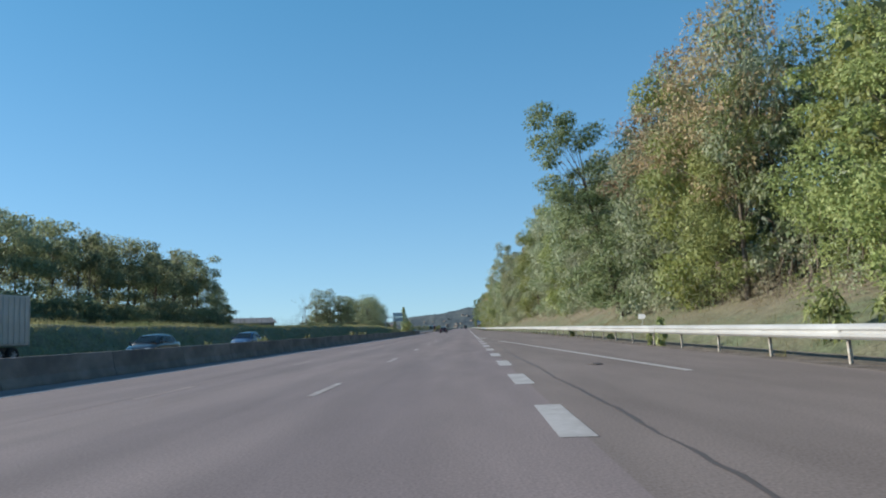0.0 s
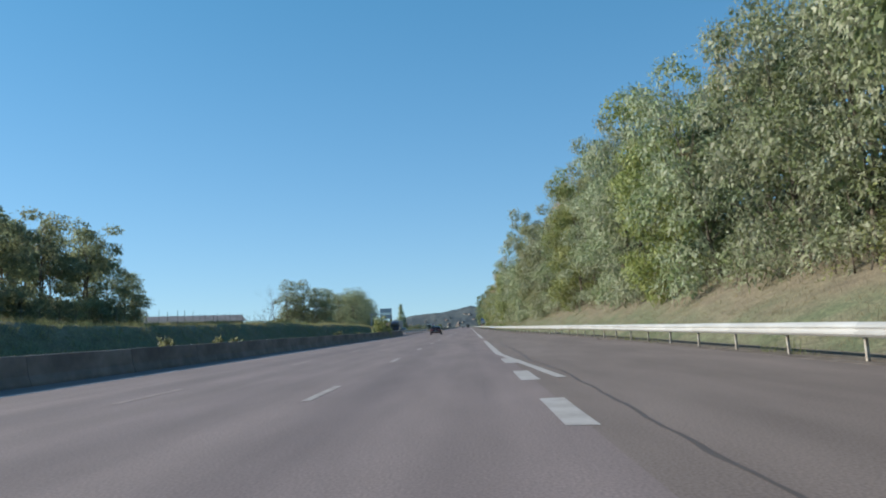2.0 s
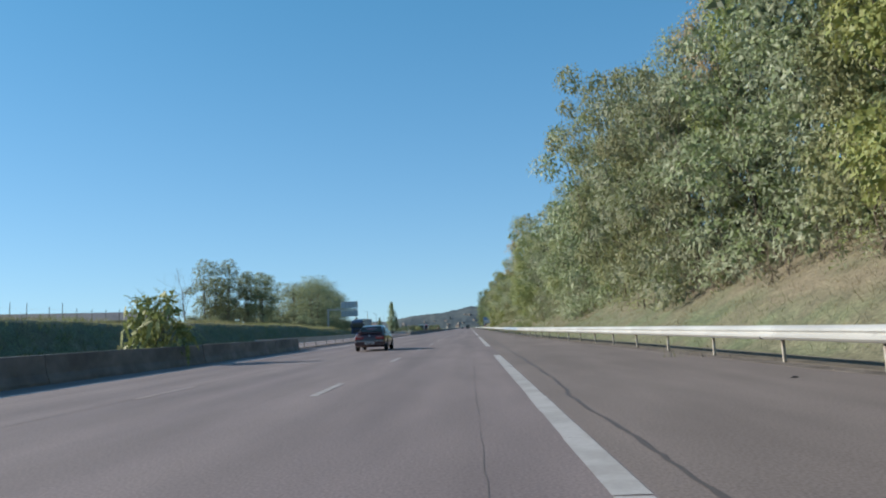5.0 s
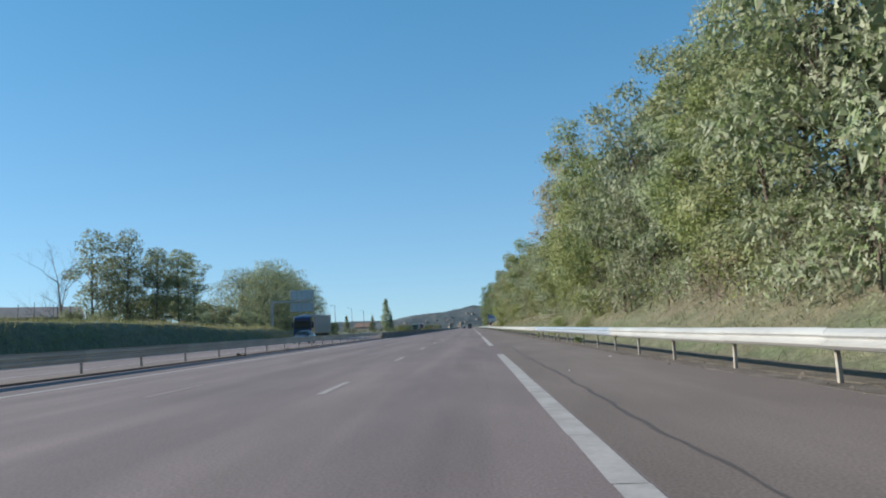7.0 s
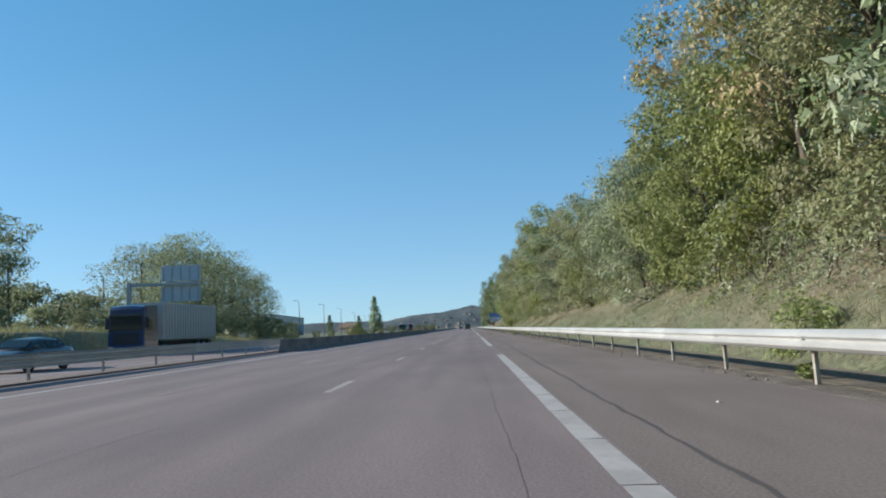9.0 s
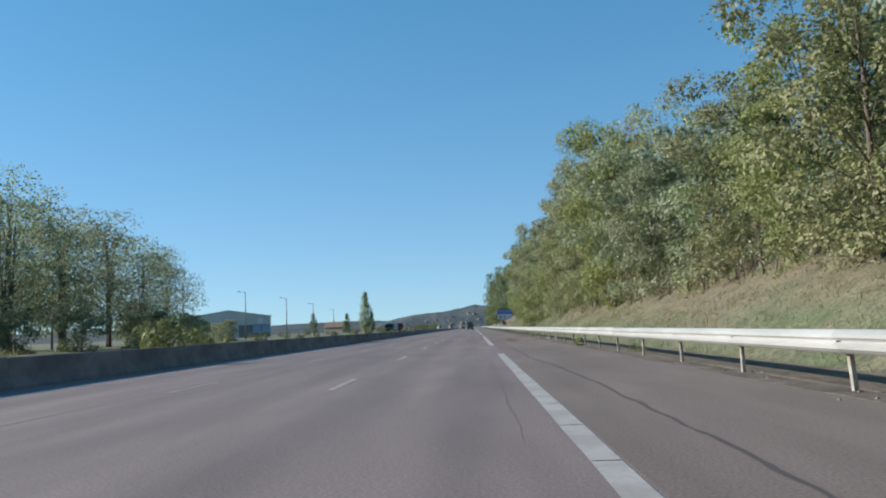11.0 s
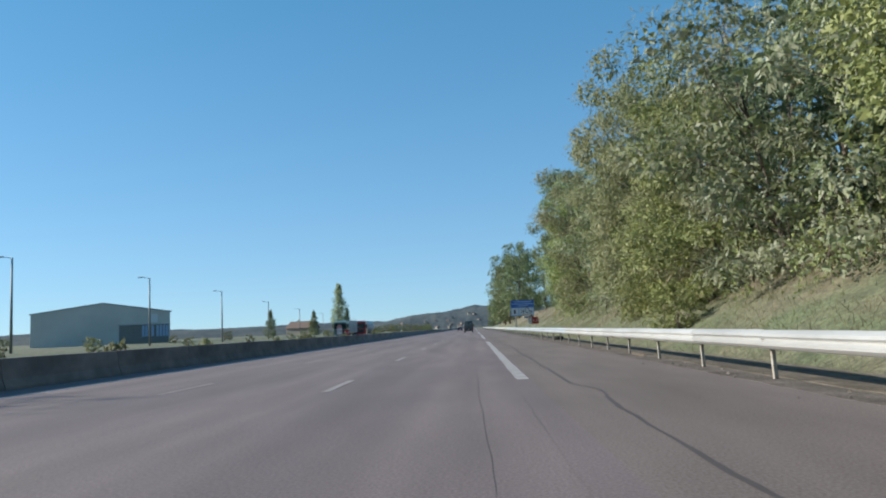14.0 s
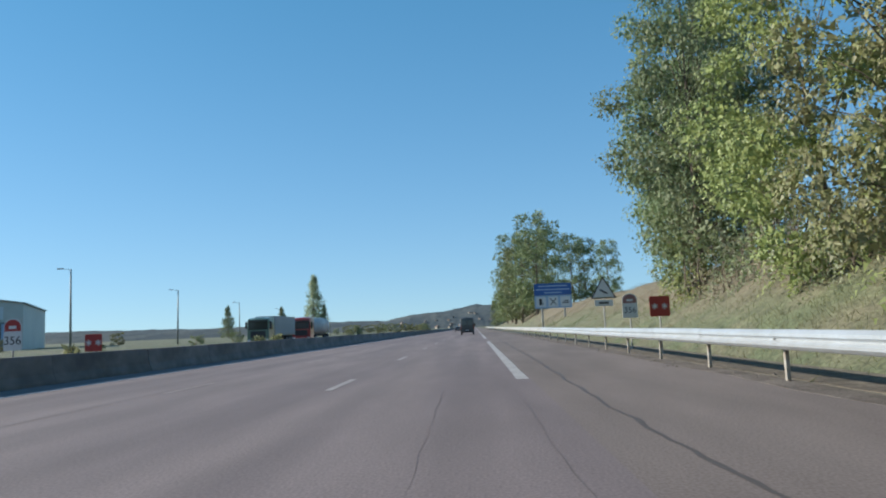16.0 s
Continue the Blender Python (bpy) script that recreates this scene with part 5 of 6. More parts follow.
def blue_sign(x, y):
    s = thing("service_sign", "large blue roadside services sign with white symbols", "road sign", pose(x, y, 0, 0, 0, 4))
    for dx in (-1.3, 1.3):
        part("post", box(dx - 0.09, dx + 0.09, 0.03, 0.2, -0.5, 5.4, 0.01), POLE, s)
    plate("upper_panel", 4.3, 1.35, 0, 5.05, SIGN_BLUE, s, r=0.08)
    plate("lower_panel", 4.3, 1.45, 0, 3.62, SIGN_PALE, s, r=0.08)
    for dz, w in ((5.42, 3.3), (5.02, 3.9), (4.66, 2.0)):
        plate("writing_bar", w, 0.14, 0, dz, SIGN_PALE, s, -0.006, 0.004, 0.02)
    for i, dx in enumerate((-1.4, 0.0, 1.4)):
        q = plate("symbol_panel", 1.15, 1.15, dx, 3.62, SIGN_WHITE, s, -0.006, 0.004, 0.06)
        bm = bmesh.new()
        if i == 1:
            for sg in (-1, 1):
                prism([(dx - 0.38, 3.62 - sg * 0.36), (dx - 0.28, 3.62 - sg * 0.40), (dx + 0.38, 3.62 + sg * 0.36), (dx + 0.28, 3.62 + sg * 0.40)], -0.012 - 0.001 * sg, -0.007, bm=bm)
        elif i == 0:
            box(dx - 0.22, dx + 0.1, -0.012, -0.007, 3.25, 4.0, bm=bm)
            box(dx + 0.1, dx + 0.3, -0.012, -0.007, 3.4, 3.5, bm=bm)
        else:
            box(dx - 0.4, dx + 0.4, -0.012, -0.007, 3.42, 3.54, bm=bm)
            box(dx - 0.1, dx + 0.36, -0.012, -0.007, 3.62, 3.74, bm=bm)
        part("symbol", bm, SIGN_INK, q)
    return s


snow_sign(6.42, 440.8, 1.56, 0.70, 0.70, "square dark red road sign with two white snowflake stars")
km_sign(6.40, 445.6, 1.22, 0.62, 1.0, "white kilometre marker with a faded red cap on a steel post", cap=SIGN_FADED)
warning_sign(6.45, 451.9)
blue_sign(9.1, 500)
km_sign(-13.25, 435.6, 0.95, 0.52, 0.92, "white kilometre marker with a red cap on the median", 0.05)
snow_sign(-13.35, 440.3, 1.08, 0.60, 0.60, "square dark red road sign on the median", 0.05)


def gantry():
    g = thing("sign_gantry", "grey cantilever sign gantry seen from behind", "sign gantry", pose(0, 304.8, 0))
    part("column", box(-33.75, -33.35, -0.2, 0.2, -0.5, 6.75, 0.03), POLE, g)
    part("arm", box(-33.35, -26.5, -0.16, 0.16, 6.30, 6.62, 0.02), POLE, g)
    for z0, z1, x0, x1 in ((6.75, 8.3, -30.5, -26.5), (4.75, 6.2, -30.5, -26.5)):
        p = part("panel", box(x0, x1, 0.24, 0.27, z0, z1, 0.005), SIGN_BACK, g)
        n = 5
        for k in range(n):
            x = x0 + 0.25 + (x1 - x0 - 0.5) * k / (n - 1)
            part("rib", box(x - 0.05, x + 0.05, 0.16, 0.24, z0 + 0.05, z1 - 0.05), POLE, p)
    return g


gantry()


def lamps():
    lamp = thing("street_lamp", "tall thin street lamp with a short arm", "street lamp")
    part("pole", tube([(0, 0, -0.4), (0, 0, 5), (0, 0, 10.3)], [0.16, 0.13, 0.085], 10), LAMP_POLE, lamp, smooth=True)
    part("arm", tube([(0, 0, 10.15), (-0.5, 0, 10.33), (-1.1, 0, 10.4)], [0.04, 0.035, 0.035], 6), LAMP_POLE, lamp)
    part("lamp_head", box(-1.75, -1.0, -0.14, 0.14, 10.34, 10.5, 0.04), SIGN_BACK, lamp)
    for x, y, s in ((-55.0, 342.0, 1), (-51.0, 372.5, 1), (-47.6, 404.5, 0.97), (-47.4, 437.2, 0.97), (-46.6, 467.9, 0.96), (-46.4, 498.1, 0.92), (-46.4, 528.8, 0.83), (-46.4, 559.4, 0.74), (-46.4, 590.0, 0.68), (-46.4, 620.6, 0.62), (-46.4, 651.2, 0.58)):
        copy_thing(lamp, Matrix.Translation((x, y, ground_z(x, y) - 0.1)) @ Matrix.Scale(s, 4) @ Matrix.Rotation(radians(random.uniform(-0.5, 0.5)), 4, "Y"))
    discard(lamp)


lamps()
for o in [o for o in scene.objects if o.name.startswith("street_lamp")]:
    tagged(o, group="lamps along the service road")


def warehouse():
    a, b = Vector((-88.1, 506.9, 0)), Vector((-64.5, 518.1, 0))
    d = (b - a).length
    u = (b - a) / d
    ang = math.degrees(math.atan2(u.y, u.x))
    w = thing("warehouse", "long pale grey metal-clad warehouse with a shallow gable roof", "warehouse", pose(a.x, a.y, 0.3, 0, 0, ang))
    # local x runs along the front, local y goes back
    h0, hr, depth = 6.7, 8.7, 30.0
    part("wall", prism([(0, -0.5), (d, -0.5), (d, h0), (d / 2, hr), (0, h0)], 0, depth), CLADDING, w)
    t = 0.18
    for s in (0, 1):
        x0, x1 = (-0.3, d / 2) if s == 0 else (d / 2, d + 0.3)
        z0, z1 = (h0 - 0.02, hr) if s == 0 else (hr, h0 - 0.02)
        part("roof", prism([(x0, z0 + 0.02), (x1, z1 + 0.02), (x1, z1 + t), (x0, z0 + t)], -0.25, depth + 0.25), ROOF_METAL, w)
    n = 40
    bm = bmesh.new()
    for i in range(n):
        x = d * (i + 0.5) / n
        top = h0 + (hr - h0) * (1 - abs(x / d * 2 - 1)) - 0.1
        box(x - 0.06, x + 0.06, -0.035, 0.0, -0.3, top, bm=bm)
    tagged(part("cladding_rib", bm, CLADDING, w), kind="stuff")
    part("glass_front", box(d * 0.62, d * 0.99, -0.07, -0.04, 0.2, 4.0, 0.01), SHOP_GLASS, w)
    for i in range(8):
        x = d * 0.79 + i * 0.62 + 0.35 * (i > 3)
        f = part("window", box(x, x + 0.42, -0.13, -0.08, 1.6, 3.9, 0.01), SIGN_PALE, w)
        part("mullion", box(x - 0.07, x - 0.02, -0.14, -0.08, 1.5, 3.95), SIGN_BACK, f)
    part("sign_panel", box(d * 0.845, d * 0.905, -0.09, -0.04, 4.5, 6.3, 0.01), SIGN_WHITE, w, "blank white sign panel")
    part("canopy", box(d * 0.61, d * 0.995, -0.35, 0, 4.0, 4.2, 0.02), ROOF_METAL, w)
    part("roller_door", box(4.2, 5.4, -0.06, 0, 0, 2.6, 0.01), CLADDING, w)
    part("roller_door", box(9.0, 12.6, -0.06, 0, 0, 3.6, 0.01), CLADDING, w)


warehouse()


def house(x, y, w, d, h, rot, label, name="house"):
    o = thing(name, label, "house", pose(x, y, ground_z(x, y) - 0.3, 0, 0, rot))
    part("wall", prism([(-w / 2, 0), (w / 2, 0), (w / 2, h), (0, h + w * 0.33), (-w / 2, h)], -d / 2, d / 2), RENDER_WALL, o)
    for s in (-1, 1):
        part("roof", prism([(0, h + w * 0.33 + 0.03), (s * (w / 2 + 0.5), h - 0.30), (s * (w / 2 + 0.5), h - 0.12), (0, h + w * 0.33 + 0.22)], -d / 2 - 0.4, d / 2 + 0.4), TILE, o)
    for k in (-1, 1):
        wn_ = part("window", box(k * w * 0.22 - 0.5, k * w * 0.22 + 0.5, -d / 2 - 0.05, -d / 2 + 0.02, h * 0.35, h * 0.35 + 1.3), DARK_GLASS, o)
        part("window_frame", box(k * w * 0.22 - 0.6, k * w * 0.22 + 0.6, -d / 2 - 0.04, -d / 2 + 0.01, h * 0.35 - 0.12, h * 0.35), SIGN_WHITE, wn_)
    part("chimney", box(w * 0.12, w * 0.12 + 0.6, d * 0.2, d * 0.2 + 0.6, h + 0.5, h + w * 0.33 + 0.9, 0.02), TILE, o)
    return o


house(-71, 668, 7.5, 11, 3.6, 70, "small rendered house with a brown tiled roof")
for k, (x, y) in enumerate(((-120, 1650), (-75, 1900), (-30, 2000), (-190, 1750), (-60, 2250), (-5, 2300))):
    house(x, y, 7, 10, 3.5 + k % 3, 30 * k, "far village house with pale walls and a tiled roof", "village_house")
rnd_v = random.Random(30)
for k in range(26):
    u, v = rnd_v.uniform(-0.75, 0.2), rnd_v.uniform(-0.93, -0.55)
    z = hill_height(u, v, 104, 1.7) - 3
    o = house(190 + u * 720, 3500 + v * 420, rnd_v.uniform(6, 9), rnd_v.uniform(8, 12), rnd_v.uniform(3.5, 5.5), rnd_v.uniform(0, 180), "far village house among trees on a hillside", "village_house")
    o.matrix_world.translation.z = z - 1.0


def barn():
    b = thing("barn", "long low barn with a faded brown roof behind the bank", "barn", pose(-124, 335, 2.6, 0, 0, 128))
    part("wall", box(-5, 5, -36, 36, -2.5, 4.6, 0.02), RENDER_WALL, b)
    for s in (-1, 1):
        part("roof", prism([(0, 6.9), (s * 6, 4.4), (s * 6, 4.6), (0, 7.15)], -37, 37), FADED_ROOF, b)


barn()


def field_fence():
    f = thing("fence", "row of thin weathered fence posts above the bank", "fence")
    for k in range(66):
        y = 100 + 2.9 * k
        x = -40 + random.uniform(-0.3, 0.3)
        z = ground_z(x, y)
        h = random.uniform(1.7, 2.2)
        part("post", tube([(x, y, z - 0.3), (x + random.uniform(-0.05, 0.05), y, z + h)], [0.034, 0.03], 6), BARK, f)
    for z in (0.8, 1.5):
        pts = [(-40, 100 + 2.9 * k, ground_z(-40, 100 + 2.9 * k) + z) for k in range(66)]
        part("wire", tube(pts, [0.006] * len(pts), 4), POLE, f)


field_fence()


def marker_plate():
    s = thing("marker_plate", "small white arrow-shaped marker plate on a short post", "marker", pose(11.5, 49, ground_z(11.5, 49), 0, 0, -30))
    pole_part(s, 0, 0.03, -0.2, 0.98, 0.022)
    part("panel", prism([(-0.26, 0.84), (0.14, 0.84), (0.27, 1.0), (0.14, 1.16), (-0.26, 1.16)], -0.008, 0.008), SIGN_WHITE, s)


marker_plate()


def fallen_slats():
    """Two broken marker slats lying at the foot of the guard rail."""
    for x0, y0, x1, y1 in ((5.42, 341.0, 5.60, 339.45), (6.0, 341.3, 6.05, 340.0)):
        a, b = Vector((x0, y0, 0.05)), Vector((x1, y1, 0.03))
        ob = thing("broken_slat", "broken white plastic slat lying behind the guard rail", "debris", look(a.lerp(b, 0.5), b))
        n = (b - a).length / 2
        part("slat", box(-0.04, 0.04, -0.01, 0.01, -n, n, 0.005), SIGN_WHITE, ob)


LITTER_PALE = material("dirty_plastic_sheet", (0.36, 0.34, 0.33), 0.7, spread=0.2, fine=6)


SCRAPS = ((5.55, 143.2, 0.09, True), (7.87, 99.6, 0.14, True), (7.5, 109.4, 0.09, True), (3.27, 19.4, 0.16, True), (4.17, 205.2, 0.06, False), (2.06, 198.9, 0.03, False), (2.99, 243.2, 0.05, False), (4.5, 256.8, 0.06, False), (2.49, 324.3, 0.03, False))


def rubble():
    """Lumps of broken asphalt by the posts of the median rail."""
    rnd = random.Random(9)
    for x, y, r in ((-12.75, 221.3, 0.16), (-12.6, 222.0, 0.11), (-12.9, 222.6, 0.09), (-12.7, 231.8, 0.12), (-12.5, 240.4, 0.10)):
        ob = thing("rubble", "dark lump of broken asphalt on the median", "rubble", pose(x, y, 0.06 + r * 0.2, 0, 0, rnd.uniform(0, 360)))
        bm = bmesh.new()
        bmesh.ops.create_icosphere(bm, subdivisions=2, radius=r)
        for v in bm.verts:
            k = 0.75 + 0.6 * noise.noise(v.co * (1.6 / r) + Vector((x, y, 0)))
            v.co = Vector((v.co.x * k * 1.3, v.co.y * k, v.co.z * k * 0.7))
        part("lump", bm, SEAL, ob)


rubble()


def scraps():
    """Small flattened scraps of rubber and paper lying on the hard shoulder."""
    rnd = random.Random(14)
    for x, y, r, dark in SCRAPS:
        ob = thing("scrap", "torn strip of black rubber on the shoulder" if dark else "pale scrap of paper on the shoulder", "litter", pose(x, y, 0.008, 0, 0, rnd.uniform(0, 360)))
        bm = bmesh.new()
        bmesh.ops.create_icosphere(bm, subdivisions=2, radius=r)
        for v in bm.verts:
            k = 0.7 + 0.7 * noise.noise(v.co * (1.8 / r) + Vector((x, y, 0)))
            v.co = Vector((v.co.x * k * 1.6, v.co.y * k * 0.6, max(-0.004, v.co.z * k * 0.35)))
        part("piece", bm, SEAL if dark else SIGN_WHITE, ob)


scraps()


def litter():
    """Crumpled pale sheets caught behind the guard rail."""
    rnd = random.Random(6)
    for x, y, s in ((9.2, 137.2, 0.34), (9.0, 135.6, 0.22), (9.3, 134.2, 0.40), (8.9, 139.4, 0.16), (7.4, 214.0, 0.14), (8.0, 235.7, 0.12)):
        ob = thing("litter", "crumpled pale plastic sheet on the verge", "litter", pose(x, y, ground_z(x, y) + 0.03, 0, 0, rnd.uniform(0, 360)))
        bm = bmesh.new()
        bmesh.ops.create_icosphere(bm, subdivisions=2, radius=s)
        for v in bm.verts:
            k = 0.6 + 0.7 * abs(noise.noise(v.co * (2.6 / s) + Vector((x, y, 0))))
            v.co = Vector((v.co.x * k * 1.4, v.co.y * k, v.co.z * k * 0.42))
        part("sheet", bm, LITTER_PALE, ob)


def fallen_sticks():
    """Dead sticks and twigs blown against the foot of the guard rail."""
    rnd = random.Random(31)
    for x, y, turn, length in ((7.6, 96.9, 70, 0.75), (7.9, 96.7, 60, 0.5), (9.35, 136.1, 40, 0.9), (9.4, 135.4, 75, 0.8), (9.45, 134.7, 95, 0.7), (9.3, 134.9, 30, 0.6), (4.83, 217.9, 80, 0.4), (5.1, 386.8, 8, 1.1), (4.64, 354.8, 85, 0.2), (4.15, 355.0, 90, 0.2)):
        ob = thing("stick", "dead brown stick lying by the guard rail", "debris", pose(x, y, max(0.0, ground_z(x, y)) + 0.02, 0, 0, turn))
        pts = [Vector((rnd.uniform(-0.04, 0.04), length * (u - 0.5), rnd.uniform(0, 0.03))) for u in (0, 0.35, 0.7, 1)]
        bm = tube(pts, [0.022, 0.018, 0.014, 0.006], 5)
        tube([pts[1], pts[1] + Vector((0.14, 0.16, 0.06)) * length * 1.4], [0.012, 0.004], 4, bm)
        part("wood", bm, TWIG, ob)


def drain_headwall():
    """Small concrete headwall of a drain in the bank, open towards the road."""
    ob = thing("drain_headwall", "small weathered concrete drain headwall set in the bank", "drain", pose(8.0, 242.0, ground_z(8.0, 242.0)))
    part("side_wall", box(-0.3, 0.4, -0.36, -0.28, -0.5, 0.26, 0.015), CONCRETE, ob)
    part("side_wall", box(-0.3, 0.4, 0.28, 0.36, -0.5, 0.26, 0.015), CONCRETE, ob)
    part("back_wall", box(0.32, 0.4, -0.28, 0.28, -0.5, 0.26, 0.015), CONCRETE, ob)
    part("cover_slab", box(-0.34, 0.44, -0.4, 0.4, 0.26, 0.34, 0.015), CONCRETE, ob)


drain_headwall()
fallen_slats()
litter()
fallen_sticks()


# ---- vehicles ----
def paint(name, base, rough=0.3, coat=0.8, metal=0.0):
    return material(name, base, rough, metal, spread=0.03, fine=3, coat=coat, spec=0.5)


CAR_RED = paint("dark_red_car_paint", (0.040, 0.007, 0.010))
CAR_GREY = paint("dark_grey_car_paint", (0.028, 0.030, 0.034))
CAR_WHITE = paint("white_car_paint", (0.6, 0.6, 0.6))
CAR_BLUE = paint("blue_car_paint", (0.05, 0.10, 0.20), metal=0.2)
VAN_DARK = paint("dark_van_paint", (0.022, 0.028, 0.032))
TRUCK_BLUE = paint("blue_lorry_paint", (0.016, 0.035, 0.10))
TRUCK_GREEN = paint("green_lorry_paint", (0.10, 0.17, 0.13))
TRUCK_RED = paint("red_lorry_paint", (0.30, 0.035, 0.03))
BOX_WHITE = material("dirty_white_container", (0.50, 0.49, 0.46), 0.6, spread=0.08, fine=1.2, second=(0.42, 0.41, 0.38), scale=0.5)
RUBBER = material("black_rubber", (0.018, 0.018, 0.018), 0.85)
PLASTIC = material("black_plastic", (0.025, 0.025, 0.027), 0.6)
GLASS = material("tinted_car_glass", (0.02, 0.03, 0.035), 0.05, spec=0.8)
RIM = material("alloy_rim", (0.45, 0.45, 0.45), 0.35, 0.7)
LAMP_RED = material("red_tail_lamp", (0.30, 0.015, 0.015), 0.15, coat=1.0)
LAMP_CLEAR = material("clear_lamp", (0.65, 0.65, 0.66), 0.12, coat=1.0)
LAMP_DULL = material("pinkish_lamp_lens", (0.34, 0.22, 0.22), 0.2, coat=0.8)
CHROME = material("bright_trim", (0.42, 0.42, 0.43), 0.3, 0.9)


def wheel(parent, x, y, r=0.32, w=0.2):
    bm = bmesh.new()
    prof = [(r * 0.62, -w / 2 + 0.01), (r * 0.92, -w / 2), (r, -w / 2 + 0.035), (r, w / 2 - 0.035), (r * 0.92, w / 2), (r * 0.62, w / 2 - 0.01)]
    n = 22
    rings = [[bm.verts.new((b, q * math.cos(2 * math.pi * k / n), q * math.sin(2 * math.pi * k / n))) for q, b in prof] for k in range(n)]
    for k in range(n):
        for i in range(len(prof)):
            bm.faces.new((rings[k][i], rings[k][(i + 1) % len(prof)], rings[(k + 1) % n][(i + 1) % len(prof)], rings[(k + 1) % n][i]))
    bmesh.ops.recalc_face_normals(bm, faces=bm.faces)
    t = part("wheel", bm, RUBBER, parent, smooth=True)
    t.location = (x, y, r)
    s = 1 if x > 0 else -1
    bm = tube([(s * w * 0.10, 0, 0), (s * w * 0.42, 0, 0)], [r * 0.63, r * 0.60], 20)
    part("rim", bm, PLASTIC, t)
    bm = bmesh.new()
    for k in range(7):
        a = 2 * math.pi * k / 7
        tube([(s * w * 0.44, 0, 0), (s * w * 0.44, r * 0.58 * math.cos(a), r * 0.58 * math.sin(a))], [0.045, 0.03], 5, bm)
    part("spokes", bm, RIM, t)
    return t


def loft(rows, bm=None):
    """Skin over cross-sections; each row is (y, [(x, z), ...]) for the right half, from the sill to the centre line."""
    bm = bm or bmesh.new()
    rings = []
    for y, half in rows:
        full = [(x, z) for x, z in half] + [(-x, z) for x, z in reversed(half)]
        rings.append([bm.verts.new((x, y, z)) for x, z in full])
    n = len(rings[0])
    for a, b in zip(rings, rings[1:]):
        for k in range(n):
            bm.faces.new((a[k], a[(k + 1) % n], b[(k + 1) % n], b[k]))
    bm.faces.new(rings[0])
    bm.faces.new(rings[-1][::-1])
    bmesh.ops.recalc_face_normals(bm, faces=bm.faces)
    return bm


